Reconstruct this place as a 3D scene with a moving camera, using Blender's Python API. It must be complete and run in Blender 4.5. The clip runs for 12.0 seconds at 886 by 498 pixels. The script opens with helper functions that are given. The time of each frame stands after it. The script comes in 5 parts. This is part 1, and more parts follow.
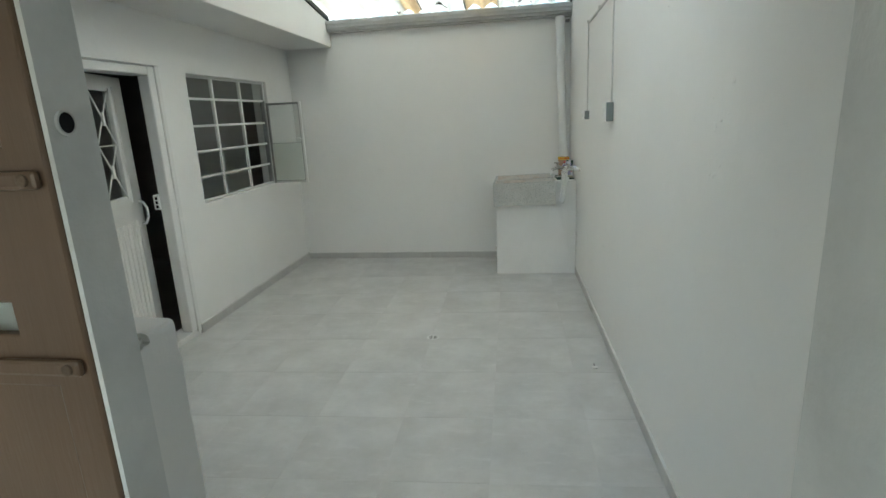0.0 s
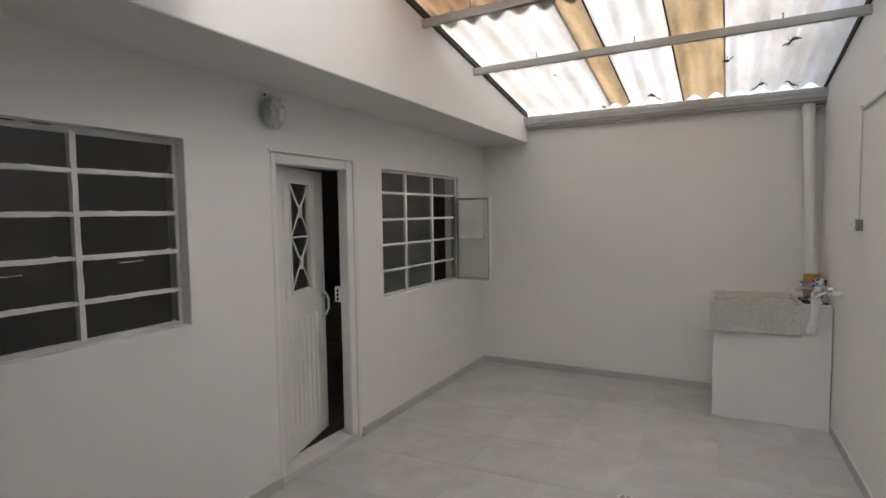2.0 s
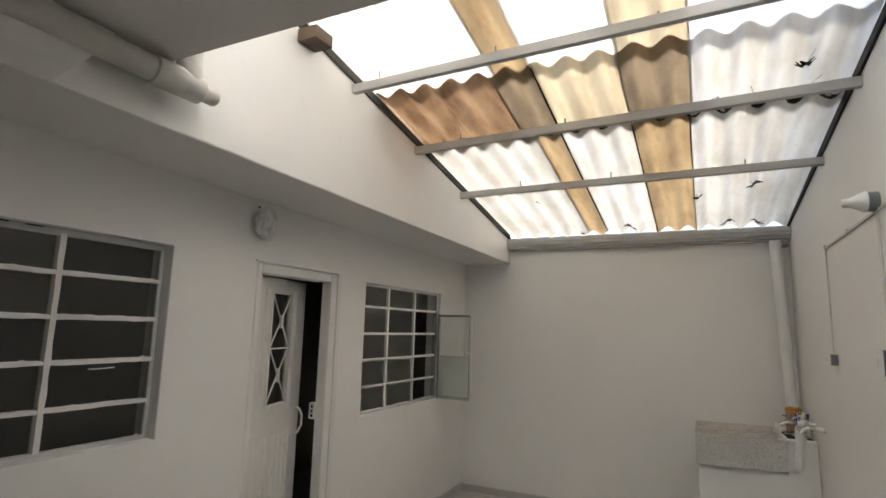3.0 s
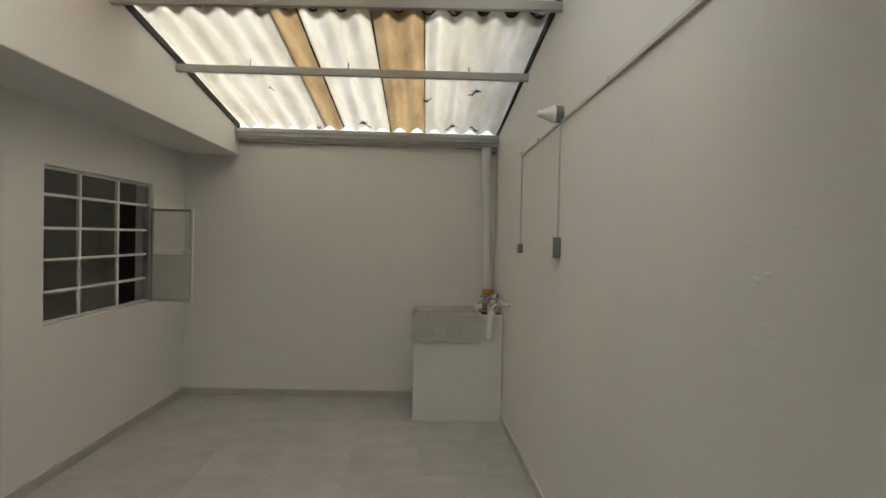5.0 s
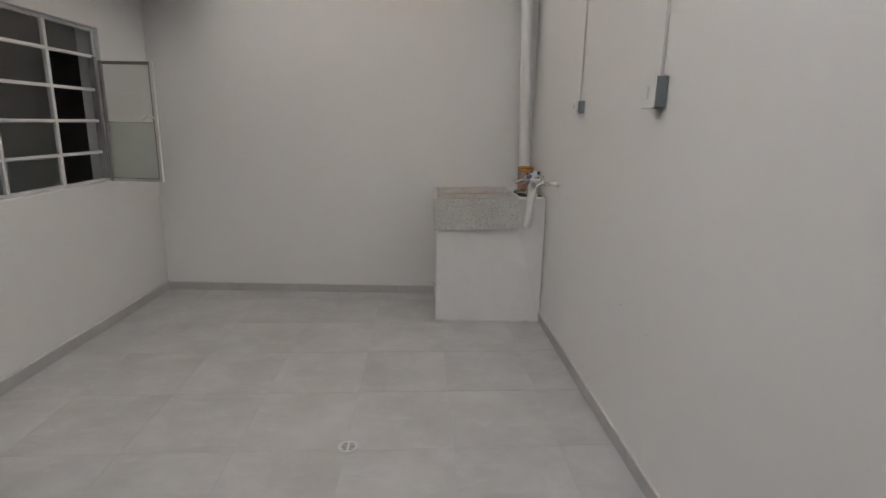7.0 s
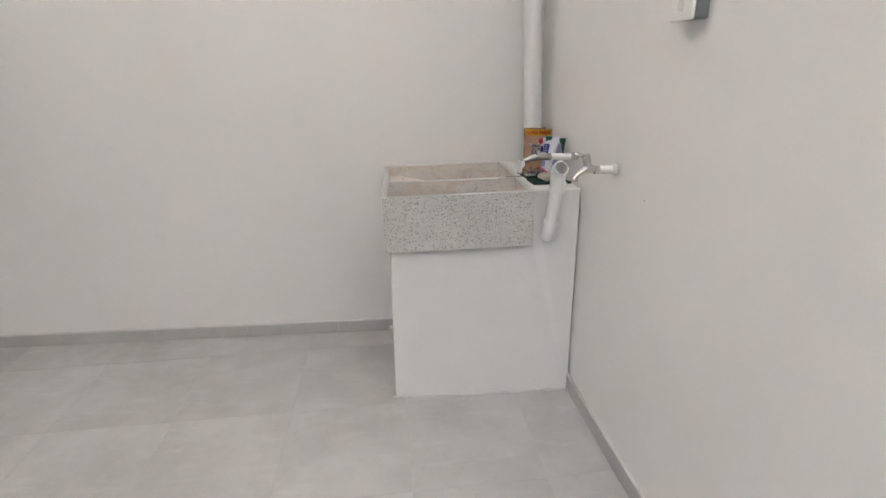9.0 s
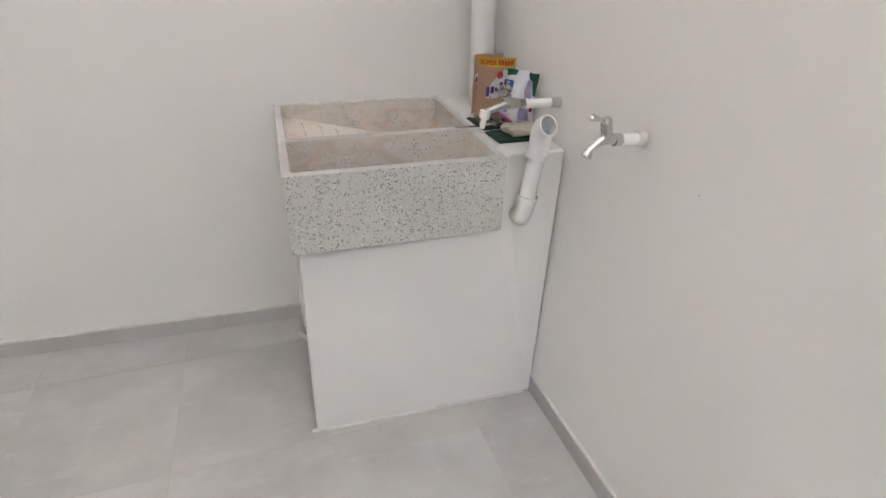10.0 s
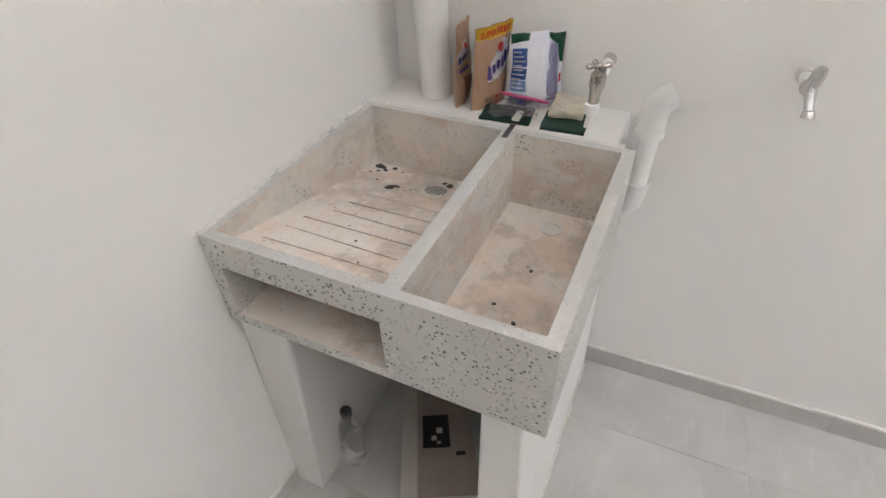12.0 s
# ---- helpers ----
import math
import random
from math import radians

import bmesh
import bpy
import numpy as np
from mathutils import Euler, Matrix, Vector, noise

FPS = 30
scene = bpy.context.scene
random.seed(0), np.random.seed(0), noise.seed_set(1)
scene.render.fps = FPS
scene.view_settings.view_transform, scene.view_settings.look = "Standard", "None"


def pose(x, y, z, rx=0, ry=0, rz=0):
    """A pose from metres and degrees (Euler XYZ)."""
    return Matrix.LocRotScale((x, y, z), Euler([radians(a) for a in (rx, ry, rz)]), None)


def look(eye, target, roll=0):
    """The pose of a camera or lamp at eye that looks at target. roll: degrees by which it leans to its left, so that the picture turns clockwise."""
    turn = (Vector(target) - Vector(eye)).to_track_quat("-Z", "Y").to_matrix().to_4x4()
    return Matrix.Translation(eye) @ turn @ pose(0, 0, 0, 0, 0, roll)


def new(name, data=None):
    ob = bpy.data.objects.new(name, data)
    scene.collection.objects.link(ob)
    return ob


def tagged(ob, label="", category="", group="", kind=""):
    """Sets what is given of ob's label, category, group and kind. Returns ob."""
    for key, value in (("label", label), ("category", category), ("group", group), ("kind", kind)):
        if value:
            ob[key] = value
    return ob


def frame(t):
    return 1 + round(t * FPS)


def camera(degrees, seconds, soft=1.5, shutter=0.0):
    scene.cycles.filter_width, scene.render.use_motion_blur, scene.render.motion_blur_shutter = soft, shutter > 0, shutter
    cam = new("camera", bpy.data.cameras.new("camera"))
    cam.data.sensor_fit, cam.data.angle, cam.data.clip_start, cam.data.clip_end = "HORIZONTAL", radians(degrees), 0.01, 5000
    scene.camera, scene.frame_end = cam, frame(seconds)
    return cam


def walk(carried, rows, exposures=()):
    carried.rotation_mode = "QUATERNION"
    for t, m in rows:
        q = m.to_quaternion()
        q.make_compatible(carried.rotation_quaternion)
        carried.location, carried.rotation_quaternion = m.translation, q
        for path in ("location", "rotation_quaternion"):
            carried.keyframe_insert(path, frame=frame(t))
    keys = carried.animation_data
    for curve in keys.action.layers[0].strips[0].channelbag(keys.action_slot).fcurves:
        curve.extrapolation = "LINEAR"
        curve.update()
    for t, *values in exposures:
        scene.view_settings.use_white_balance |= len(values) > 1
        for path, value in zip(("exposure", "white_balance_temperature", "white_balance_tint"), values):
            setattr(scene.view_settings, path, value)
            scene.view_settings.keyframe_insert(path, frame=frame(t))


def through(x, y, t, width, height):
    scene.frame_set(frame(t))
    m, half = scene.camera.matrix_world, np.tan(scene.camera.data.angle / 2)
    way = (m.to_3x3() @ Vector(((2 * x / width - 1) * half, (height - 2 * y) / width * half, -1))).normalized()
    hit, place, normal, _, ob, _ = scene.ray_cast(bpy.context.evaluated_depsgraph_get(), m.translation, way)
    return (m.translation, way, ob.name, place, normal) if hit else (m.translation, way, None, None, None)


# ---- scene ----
cam = camera(79.3, 12.0)
PATH = [
    (0, (0.194, 0.109, 1.641), (-0.11, 2.025, 1.153), -2.8),
    (0.2, (0.166, 0.225, 1.636), (-0.212, 2.125, 1.14), -2.4),
    (0.4, (0.113, 0.366, 1.609), (-0.344, 2.247, 1.106), -1.8),
    (0.5, (0.117, 0.421, 1.611), (-0.388, 2.287, 1.098), -1.6),
    (1, (0.011, 0.628, 1.622), (-0.674, 2.425, 1.073), -0.9),
    (1.5, (-0.008, 0.679, 1.624), (-0.877, 2.427, 1.188), -1.3),
    (2, (0.004, 0.651, 1.692), (-0.94, 2.41, 1.557), -0.8),
    (2.5, (0.006, 0.623, 1.713), (-0.93, 2.386, 1.848), 0.8),
    (2.7, (-0.018, 0.618, 1.713), (-0.952, 2.374, 1.929), 1.3),
    (4.3, (0.005, 0.617, 1.711), (-0.071, 2.569, 2.138), 2.0),
    (4.5, (0.015, 0.633, 1.714), (0.021, 2.606, 2.04), 1.7),
    (5, (-0.002, 0.716, 1.65), (0.058, 2.715, 1.606), 1.5),
    (5.5, (-0.044, 0.757, 1.581), (0.045, 2.727, 1.251), 1.8),
    (6, (-0.066, 0.892, 1.554), (0.001, 2.852, 1.158), 1.8),
    (6.5, (-0.072, 1.221, 1.541), (-0.04, 3.173, 1.107), 1.8),
    (7, (-0.137, 1.616, 1.47), (-0.093, 3.562, 1.013), 1.3),
    (7.5, (-0.15, 2.058, 1.51), (-0.077, 3.985, 0.98), -0.9),
    (7.7, (-0.123, 2.245, 1.5), (-0.05, 4.171, 0.963), -1.4),
    (9.3, (-0.051, 3.621, 1.447), (0.175, 5.457, 0.688), 0.6),
    (9.5, (-0.052, 3.771, 1.46), (0.261, 5.557, 0.616), 1.5),
    (10, (-0.119, 4.143, 1.468), (0.427, 5.793, 0.479), 2.8),
    (10.5, (-0.204, 4.496, 1.504), (0.53, 5.974, 0.374), 0.8),
    (11, (-0.264, 4.896, 1.527), (0.642, 6.161, 0.271), 0.2),
    (11.5, (-0.517, 5.202, 1.534), (0.685, 6.213, 0.296), 2.0),
    (12, (-0.638, 5.391, 1.544), (0.755, 6.066, 0.277), -1.4),
]
EXPOSURES = [(0.0, 2.62, 6300, -8), (0.5, 2.45, 6450, 2), (1.0, 2.4, 6750, 10), (1.5, 2.42, 6700, 10), (2.0, 2.26, 6750, 9), (2.7, 2.16, 7250, 7), (4.5, 1.92, 7250, 4), (5.0, 1.82, 7800, 2), (5.5, 2.1, 6800, 9), (6.5, 2.16, 6700, 9), (7.0, 2.34, 6700, 9), (7.5, 2.5, 6750, 9), (9.5, 3.28, 6600, 9), (11.0, 3.28, 6600, 9), (12.0, 3.43, 6600, 8)]
walk(cam, [(t, look(eye, target, roll)) for t, eye, target, roll in PATH], EXPOSURES)

# ---- light: an overcast sky over the translucent roof ----
world = bpy.data.worlds.new("sky")
scene.world = world
world.use_nodes = True
wn = world.node_tree
sky = wn.nodes.new("ShaderNodeTexSky")
sky.sky_type = "NISHITA"
sky.sun_disc = False
sky.sun_elevation = radians(55)
sky.sun_rotation = radians(150)
sky.dust_density = 4.0
wn.nodes["Background"].inputs["Strength"].default_value = 0.15
wn.links.new(sky.outputs[0], wn.nodes["Background"].inputs["Color"])
sun_data = bpy.data.lights.new("sun", "SUN")
sun_data.energy, sun_data.angle, sun_data.color = 2.0, radians(70), (1.0, 0.97, 0.93)
sun = new("sun", sun_data)
sun.matrix_world = look((2.0, -1.0, 9.0), (2.0 - 0.287, -1.0 + 0.497, 9.0 - 0.819))

# daylight at the window opening of the room that the walk starts from
hall_data = bpy.data.lights.new("window_daylight", "AREA")
hall_data.shape, hall_data.size, hall_data.size_y, hall_data.energy, hall_data.color = "RECTANGLE", 1.5, 0.9, 0.8, (1.0, 0.98, 0.95)
hall_light = new("window_daylight", hall_data)
hall_light.matrix_world = look((-0.7, -1.52, 1.6), (-0.7, 1.0, 1.6))

# ---- materials ----


def nodes_of(name):
    m = bpy.data.materials.new(name)
    m.use_nodes = True
    nt = m.node_tree
    return m, nt, nt.nodes["Principled BSDF"]


def noise_tex(nt, scale, detail=4.0, rough=0.55, vector=None, stretch=None):
    n = nt.nodes.new("ShaderNodeTexNoise")
    n.inputs["Scale"].default_value = scale
    n.inputs["Detail"].default_value = detail
    n.inputs["Roughness"].default_value = rough
    if vector is None:
        vector = nt.nodes.new("ShaderNodeTexCoord").outputs["Object"]
    if stretch:
        mp = nt.nodes.new("ShaderNodeMapping")
        mp.inputs["Scale"].default_value = stretch
        nt.links.new(vector, mp.inputs["Vector"])
        vector = mp.outputs[0]
    nt.links.new(vector, n.inputs["Vector"])
    return n.outputs["Fac"]


def ramp(nt, fac, stops):
    r = nt.nodes.new("ShaderNodeValToRGB")
    while len(r.color_ramp.elements) < len(stops):
        r.color_ramp.elements.new(0.5)
    for e, (p, c) in zip(r.color_ramp.elements, stops):
        e.position = p
        e.color = (*c, 1) if len(c) == 3 else c
    nt.links.new(fac, r.inputs[0])
    return r.outputs[0]


def mix(nt, fac, a, b, mode="MIX"):
    m = nt.nodes.new("ShaderNodeMix")
    m.data_type, m.blend_type = "RGBA", mode
    for sock, v in ((m.inputs[0], fac), (m.inputs[6], a), (m.inputs[7], b)):
        if isinstance(v, (int, float)):
            sock.default_value = v
        elif isinstance(v, tuple):
            sock.default_value = (*v, 1)
        else:
            nt.links.new(v, sock)
    return m.outputs[2]


def bump(nt, bsdf, height, strength, distance):
    b = nt.nodes.new("ShaderNodeBump")
    b.inputs["Strength"].default_value = strength
    b.inputs["Distance"].default_value = distance
    nt.links.new(height, b.inputs["Height"])
    nt.links.new(b.outputs[0], bsdf.inputs["Normal"])


def surface(name, base, second, rough=0.6, big=1.2, fine=60.0, strength=0.15, metal=0.0, distance=0.004, stretch=None, rough_var=0.08):
    """A painted, cast or metal surface with broad blotches, fine grain and relief."""
    m, nt, p = nodes_of(name)
    broad = noise_tex(nt, big, 5.0, 0.6, stretch=stretch)
    grain = noise_tex(nt, fine, 3.0, 0.6, stretch=stretch)
    col = mix(nt, ramp(nt, broad, [(0.3, (0, 0, 0)), (0.7, (1, 1, 1))]), base, second)
    dark = tuple(c * 0.9 for c in base)
    col = mix(nt, ramp(nt, grain, [(0.4, (0.25, 0.25, 0.25)), (0.6, (0, 0, 0))]), col, dark)
    nt.links.new(col, p.inputs["Base Color"])
    r = nt.nodes.new("ShaderNodeMapRange")
    r.inputs["To Min"].default_value, r.inputs["To Max"].default_value = rough - rough_var, rough + rough_var
    nt.links.new(broad, r.inputs[0])
    nt.links.new(r.outputs[0], p.inputs["Roughness"])
    p.inputs["Metallic"].default_value = metal
    if strength:
        bump(nt, p, grain, strength, distance)
    return m


def plaster_material(name, base, second, scale_bump=1.0):
    """White wall paint over hand-trowelled plaster: low waves, fine roller grain, a few pits and scuffs."""
    m, nt, p = nodes_of(name)
    waves = noise_tex(nt, 2.2, 3.0, 0.5)
    broad = noise_tex(nt, 0.8, 4.0, 0.6)
    grain = noise_tex(nt, 140.0, 2.0, 0.6)
    lumps = noise_tex(nt, 14.0, 4.0, 0.6)
    scuff = noise_tex(nt, 6.0, 8.0, 0.75)
    col = mix(nt, ramp(nt, broad, [(0.35, (0, 0, 0)), (0.65, (1, 1, 1))]), base, second)
    col = mix(nt, ramp(nt, scuff, [(0.63, (0, 0, 0)), (0.74, (0.5, 0.5, 0.5))]), col, tuple(c * 0.86 for c in base))
    nt.links.new(col, p.inputs["Base Color"])
    p.inputs["Roughness"].default_value = 0.62
    p.inputs["Specular IOR Level"].default_value = 0.35
    add = nt.nodes.new("ShaderNodeMath")
    add.operation = "MULTIPLY_ADD"
    nt.links.new(waves, add.inputs[0])
    add.inputs[1].default_value = 6.0
    nt.links.new(lumps, add.inputs[2])
    add2 = nt.nodes.new("ShaderNodeMath")
    add2.operation = "MULTIPLY_ADD"
    nt.links.new(grain, add2.inputs[0])
    add2.inputs[1].default_value = 0.12
    nt.links.new(add.outputs[0], add2.inputs[2])
    bump(nt, p, add2.outputs[0], 0.35 * scale_bump, 0.004)
    return m


def tile_material(name, light, dark, veil, rough=0.36):
    """Cement-look porcelain: cloudy grey, offset tile by tile."""
    m, nt, p = nodes_of(name)
    tc = nt.nodes.new("ShaderNodeTexCoord").outputs["Object"]
    info = nt.nodes.new("ShaderNodeObjectInfo").outputs["Random"]
    off = nt.nodes.new("ShaderNodeVectorMath")
    off.operation = "MULTIPLY_ADD"
    comb = nt.nodes.new("ShaderNodeCombineXYZ")
    for k in range(3):
        nt.links.new(info, comb.inputs[k])
    nt.links.new(comb.outputs[0], off.inputs[0])
    off.inputs[1].default_value = (37.0, 53.0, 11.0)
    nt.links.new(tc, off.inputs[2])
    v = off.outputs[0]
    cloud = noise_tex(nt, 3.2, 6.0, 0.62, v)
    fleck = noise_tex(nt, 26.0, 5.0, 0.7, v)
    streak = noise_tex(nt, 5.0, 6.0, 0.7, v, (1.0, 3.5, 1.0))
    col = mix(nt, ramp(nt, cloud, [(0.32, (0, 0, 0)), (0.68, (1, 1, 1))]), dark, light)
    col = mix(nt, ramp(nt, streak, [(0.55, (0, 0, 0)), (0.72, (0.55, 0.55, 0.55))]), col, veil)
    col = mix(nt, ramp(nt, fleck, [(0.58, (0, 0, 0)), (0.7, (0.3, 0.3, 0.3))]), col, dark)
    tone = nt.nodes.new("ShaderNodeMapRange")
    tone.inputs["To Min"].default_value, tone.inputs["To Max"].default_value = 0.993, 1.007
    nt.links.new(info, tone.inputs[0])
    sc = nt.nodes.new("ShaderNodeVectorMath")
    sc.operation = "SCALE"
    nt.links.new(col, sc.inputs[0])
    nt.links.new(tone.outputs[0], sc.inputs["Scale"])
    nt.links.new(sc.outputs[0], p.inputs["Base Color"])
    r = nt.nodes.new("ShaderNodeMapRange")
    r.inputs["To Min"].default_value, r.inputs["To Max"].default_value = rough - 0.06, rough + 0.12
    nt.links.new(fleck, r.inputs[0])
    nt.links.new(r.outputs[0], p.inputs["Roughness"])
    bump(nt, p, fleck, 0.06, 0.002)
    return m


def terrazzo_material(name, cement, chip_dark, chip_light, amount, stain, scale=185.0, wear=0.52, cluster=0.0, second=None):
    """Cast terrazzo: stone chips in cement, with stains."""
    m, nt, p = nodes_of(name)
    tc = nt.nodes.new("ShaderNodeTexCoord").outputs["Object"]
    warp = nt.nodes.new("ShaderNodeTexNoise")
    warp.inputs["Scale"].default_value = 90.0
    nt.links.new(tc, warp.inputs["Vector"])
    ad = nt.nodes.new("ShaderNodeVectorMath")
    ad.operation = "MULTIPLY_ADD"
    nt.links.new(warp.outputs["Color"], ad.inputs[0])
    ad.inputs[1].default_value = (0.005, 0.005, 0.005)
    nt.links.new(tc, ad.inputs[2])
    vo = nt.nodes.new("ShaderNodeTexVoronoi")
    vo.inputs["Scale"].default_value = scale
    nt.links.new(ad.outputs[0], vo.inputs["Vector"])
    sep = nt.nodes.new("ShaderNodeSeparateColor")
    nt.links.new(vo.outputs["Color"], sep.inputs[0])
    size = nt.nodes.new("ShaderNodeMath")
    size.operation = "MULTIPLY_ADD"
    nt.links.new(sep.outputs[2], size.inputs[0])
    size.inputs[1].default_value = 0.26
    nt.links.new(vo.outputs["Distance"], size.inputs[2])
    near = ramp(nt, size.outputs[0], [(0.40, (1, 1, 1)), (0.56, (0, 0, 0))])
    crowd = noise_tex(nt, 9.0, 3.0, 0.6, tc)
    near = mix(nt, 1.0, near, ramp(nt, crowd, [(0.5 - cluster, (1, 1, 1)), (0.62 - cluster * 0.6, (0, 0, 0))]), "MULTIPLY")
    dk = mix(nt, 1.0, ramp(nt, sep.outputs[0], [(amount, (1, 1, 1)), (amount + 0.02, (0, 0, 0))]), near, "MULTIPLY")
    lt = mix(nt, 1.0, ramp(nt, sep.outputs[1], [(0.25, (1, 1, 1)), (0.27, (0, 0, 0))]), near, "MULTIPLY")
    broad = noise_tex(nt, 5.0, 6.0, 0.65, tc)
    grain = noise_tex(nt, 220.0, 3.0, 0.6, tc)
    patch = noise_tex(nt, 11.0, 8.0, 0.7, tc)
    col = mix(nt, ramp(nt, broad, [(0.35, (0, 0, 0)), (0.65, (1, 1, 1))]), cement, tuple(c * 0.84 for c in cement))
    mottle = noise_tex(nt, 38.0, 6.0, 0.7, tc)
    col = mix(nt, ramp(nt, mottle, [(0.38, (0.5, 0.5, 0.5)), (0.6, (0, 0, 0))]), col, tuple(c * 0.86 for c in cement))
    col = mix(nt, lt, col, chip_light)
    col = mix(nt, dk, col, chip_dark)
    if second:
        tide = noise_tex(nt, 4.2, 9.0, 0.62, tc, (1.0, 1.0, 2.2))
        col = mix(nt, ramp(nt, tide, [(0.50, (0, 0, 0)), (0.56, (0.75, 0.75, 0.75)), (0.64, (0.25, 0.25, 0.25)), (0.70, (0, 0, 0))]), col, second)
    col = mix(nt, ramp(nt, patch, [(wear, (0, 0, 0)), (wear + 0.14, (0.8, 0.8, 0.8))]), col, stain)
    nt.links.new(col, p.inputs["Base Color"])
    p.inputs["Roughness"].default_value = 0.72
    bump(nt, p, grain, 0.35, 0.002)
    return m


def sheet_material(name, base, stain, amount, through, clear=0.1):
    """Aged translucent roofing sheet: lets diffuse daylight through, with brown weather stains."""
    m = bpy.data.materials.new(name)
    m.use_nodes = True
    nt = m.node_tree
    out = nt.nodes["Material Output"]
    nt.nodes.remove(nt.nodes["Principled BSDF"])
    tc = nt.nodes.new("ShaderNodeTexCoord").outputs["Object"]
    streak = noise_tex(nt, 2.6, 6.0, 0.62, tc, (2.6, 0.7, 1.0))
    speck = noise_tex(nt, 24.0, 5.0, 0.7, tc)
    col = mix(nt, ramp(nt, streak, [(0.42, (0, 0, 0)), (0.72, (amount, amount, amount))]), base, stain)
    col = mix(nt, ramp(nt, speck, [(0.62, (0, 0, 0)), (0.76, (0.45, 0.45, 0.45))]), col, tuple(c * 0.7 for c in stain))
    d = nt.nodes.new("ShaderNodeBsdfDiffuse")
    t = nt.nodes.new("ShaderNodeBsdfTranslucent")
    nt.links.new(col, d.inputs[0])
    nt.links.new(col, t.inputs[0])
    ms = nt.nodes.new("ShaderNodeMixShader")
    ms.inputs[0].default_value = through
    nt.links.new(d.outputs[0], ms.inputs[1])
    nt.links.new(t.outputs[0], ms.inputs[2])
    tr = nt.nodes.new("ShaderNodeBsdfTransparent")
    nt.links.new(col, tr.inputs[0])
    ms2 = nt.nodes.new("ShaderNodeMixShader")
    ms2.inputs[0].default_value = clear
    nt.links.new(ms.outputs[0], ms2.inputs[1])
    nt.links.new(tr.outputs[0], ms2.inputs[2])
    nt.links.new(ms2.outputs[0], out.inputs[0])
    return m


def glass_material(name, tint, rough, transmission=1.0):
    m, nt, p = nodes_of(name)
    p.inputs["Base Color"].default_value = (*tint, 1)
    p.inputs["Transmission Weight"].default_value = transmission
    p.inputs["IOR"].default_value = 1.45
    dirt = noise_tex(nt, 7.0, 6.0, 0.7)
    r = nt.nodes.new("ShaderNodeMapRange")
    r.inputs["To Min"].default_value, r.inputs["To Max"].default_value = max(0.0, rough - 0.04), rough + 0.08
    nt.links.new(dirt, r.inputs[0])
    nt.links.new(r.outputs[0], p.inputs["Roughness"])
    if rough > 0.15:
        bump(nt, p, noise_tex(nt, 160.0, 2.0, 0.5), 0.3, 0.002)
    return m


PLASTER = plaster_material("wall_paint", (0.83, 0.82, 0.80), (0.80, 0.79, 0.77))
PLASTER_ROUGH = plaster_material("parapet_paint", (0.80, 0.79, 0.775), (0.72, 0.71, 0.69), 2.0)
SOFFIT = plaster_material("soffit_paint", (0.80, 0.785, 0.76), (0.75, 0.735, 0.71))
TILE = tile_material("floor_tile", (0.55, 0.545, 0.535), (0.435, 0.43, 0.42), (0.60, 0.595, 0.585))
SKIRT = tile_material("skirting_tile", (0.53, 0.52, 0.505), (0.46, 0.45, 0.44), (0.57, 0.56, 0.545), 0.45)
GROUT = surface("grout", (0.54, 0.53, 0.515), (0.47, 0.46, 0.45), 0.9, 3.0, 120.0, 0.3)
CAULK = surface("white_grout", (0.70, 0.69, 0.67), (0.62, 0.61, 0.59), 0.8, 5.0, 90.0, 0.4)
WHITE_PAINT = surface("white_enamel", (0.80, 0.79, 0.77), (0.74, 0.73, 0.71), 0.38, 3.0, 45.0, 0.12)
DOOR_PAINT = surface("door_enamel", (0.78, 0.765, 0.73), (0.70, 0.69, 0.66), 0.4, 2.0, 40.0, 0.12)
FRAME_GREY = surface("aged_white_frame", (0.66, 0.66, 0.65), (0.52, 0.52, 0.51), 0.5, 5.0, 60.0, 0.25)
BARE_STEEL = surface("greyed_steel", (0.36, 0.36, 0.355), (0.28, 0.28, 0.275), 0.5, 6.0, 70.0, 0.2, 0.3)
GALV = surface("galvanised_steel", (0.55, 0.55, 0.54), (0.43, 0.43, 0.42), 0.5, 5.0, 40.0, 0.08, 0.35)
PURLIN_PAINT = surface("purlin_grey_paint", (0.50, 0.495, 0.48), (0.43, 0.425, 0.41), 0.55, 3.0, 50.0, 0.1)
PVC = surface("white_pvc", (0.83, 0.825, 0.81), (0.77, 0.765, 0.75), 0.32, 3.0, 30.0, 0.03)
PVC_OLD = surface("painted_pvc", (0.66, 0.64, 0.60), (0.58, 0.56, 0.52), 0.45, 4.0, 40.0, 0.08)
CONDUIT = surface("conduit_grey", (0.64, 0.63, 0.61), (0.57, 0.56, 0.54), 0.5, 4.0, 50.0, 0.08)
BOX_GREY = surface("grey_plastic_box", (0.20, 0.22, 0.225), (0.16, 0.18, 0.185), 0.45, 6.0, 80.0, 0.05)
CHROME = surface("worn_chrome", (0.72, 0.72, 0.71), (0.58, 0.57, 0.55), 0.2, 12.0, 90.0, 0.05, 1.0)
DULL_METAL = surface("dull_nickel", (0.54, 0.52, 0.49), (0.34, 0.32, 0.29), 0.25, 22.0, 90.0, 0.1, 1.0)
TERRAZZO = terrazzo_material("terrazzo", (0.61, 0.605, 0.575), (0.21, 0.22, 0.205), (0.70, 0.69, 0.66), 0.52, (0.56, 0.535, 0.495), 165.0, 0.53, -0.13)
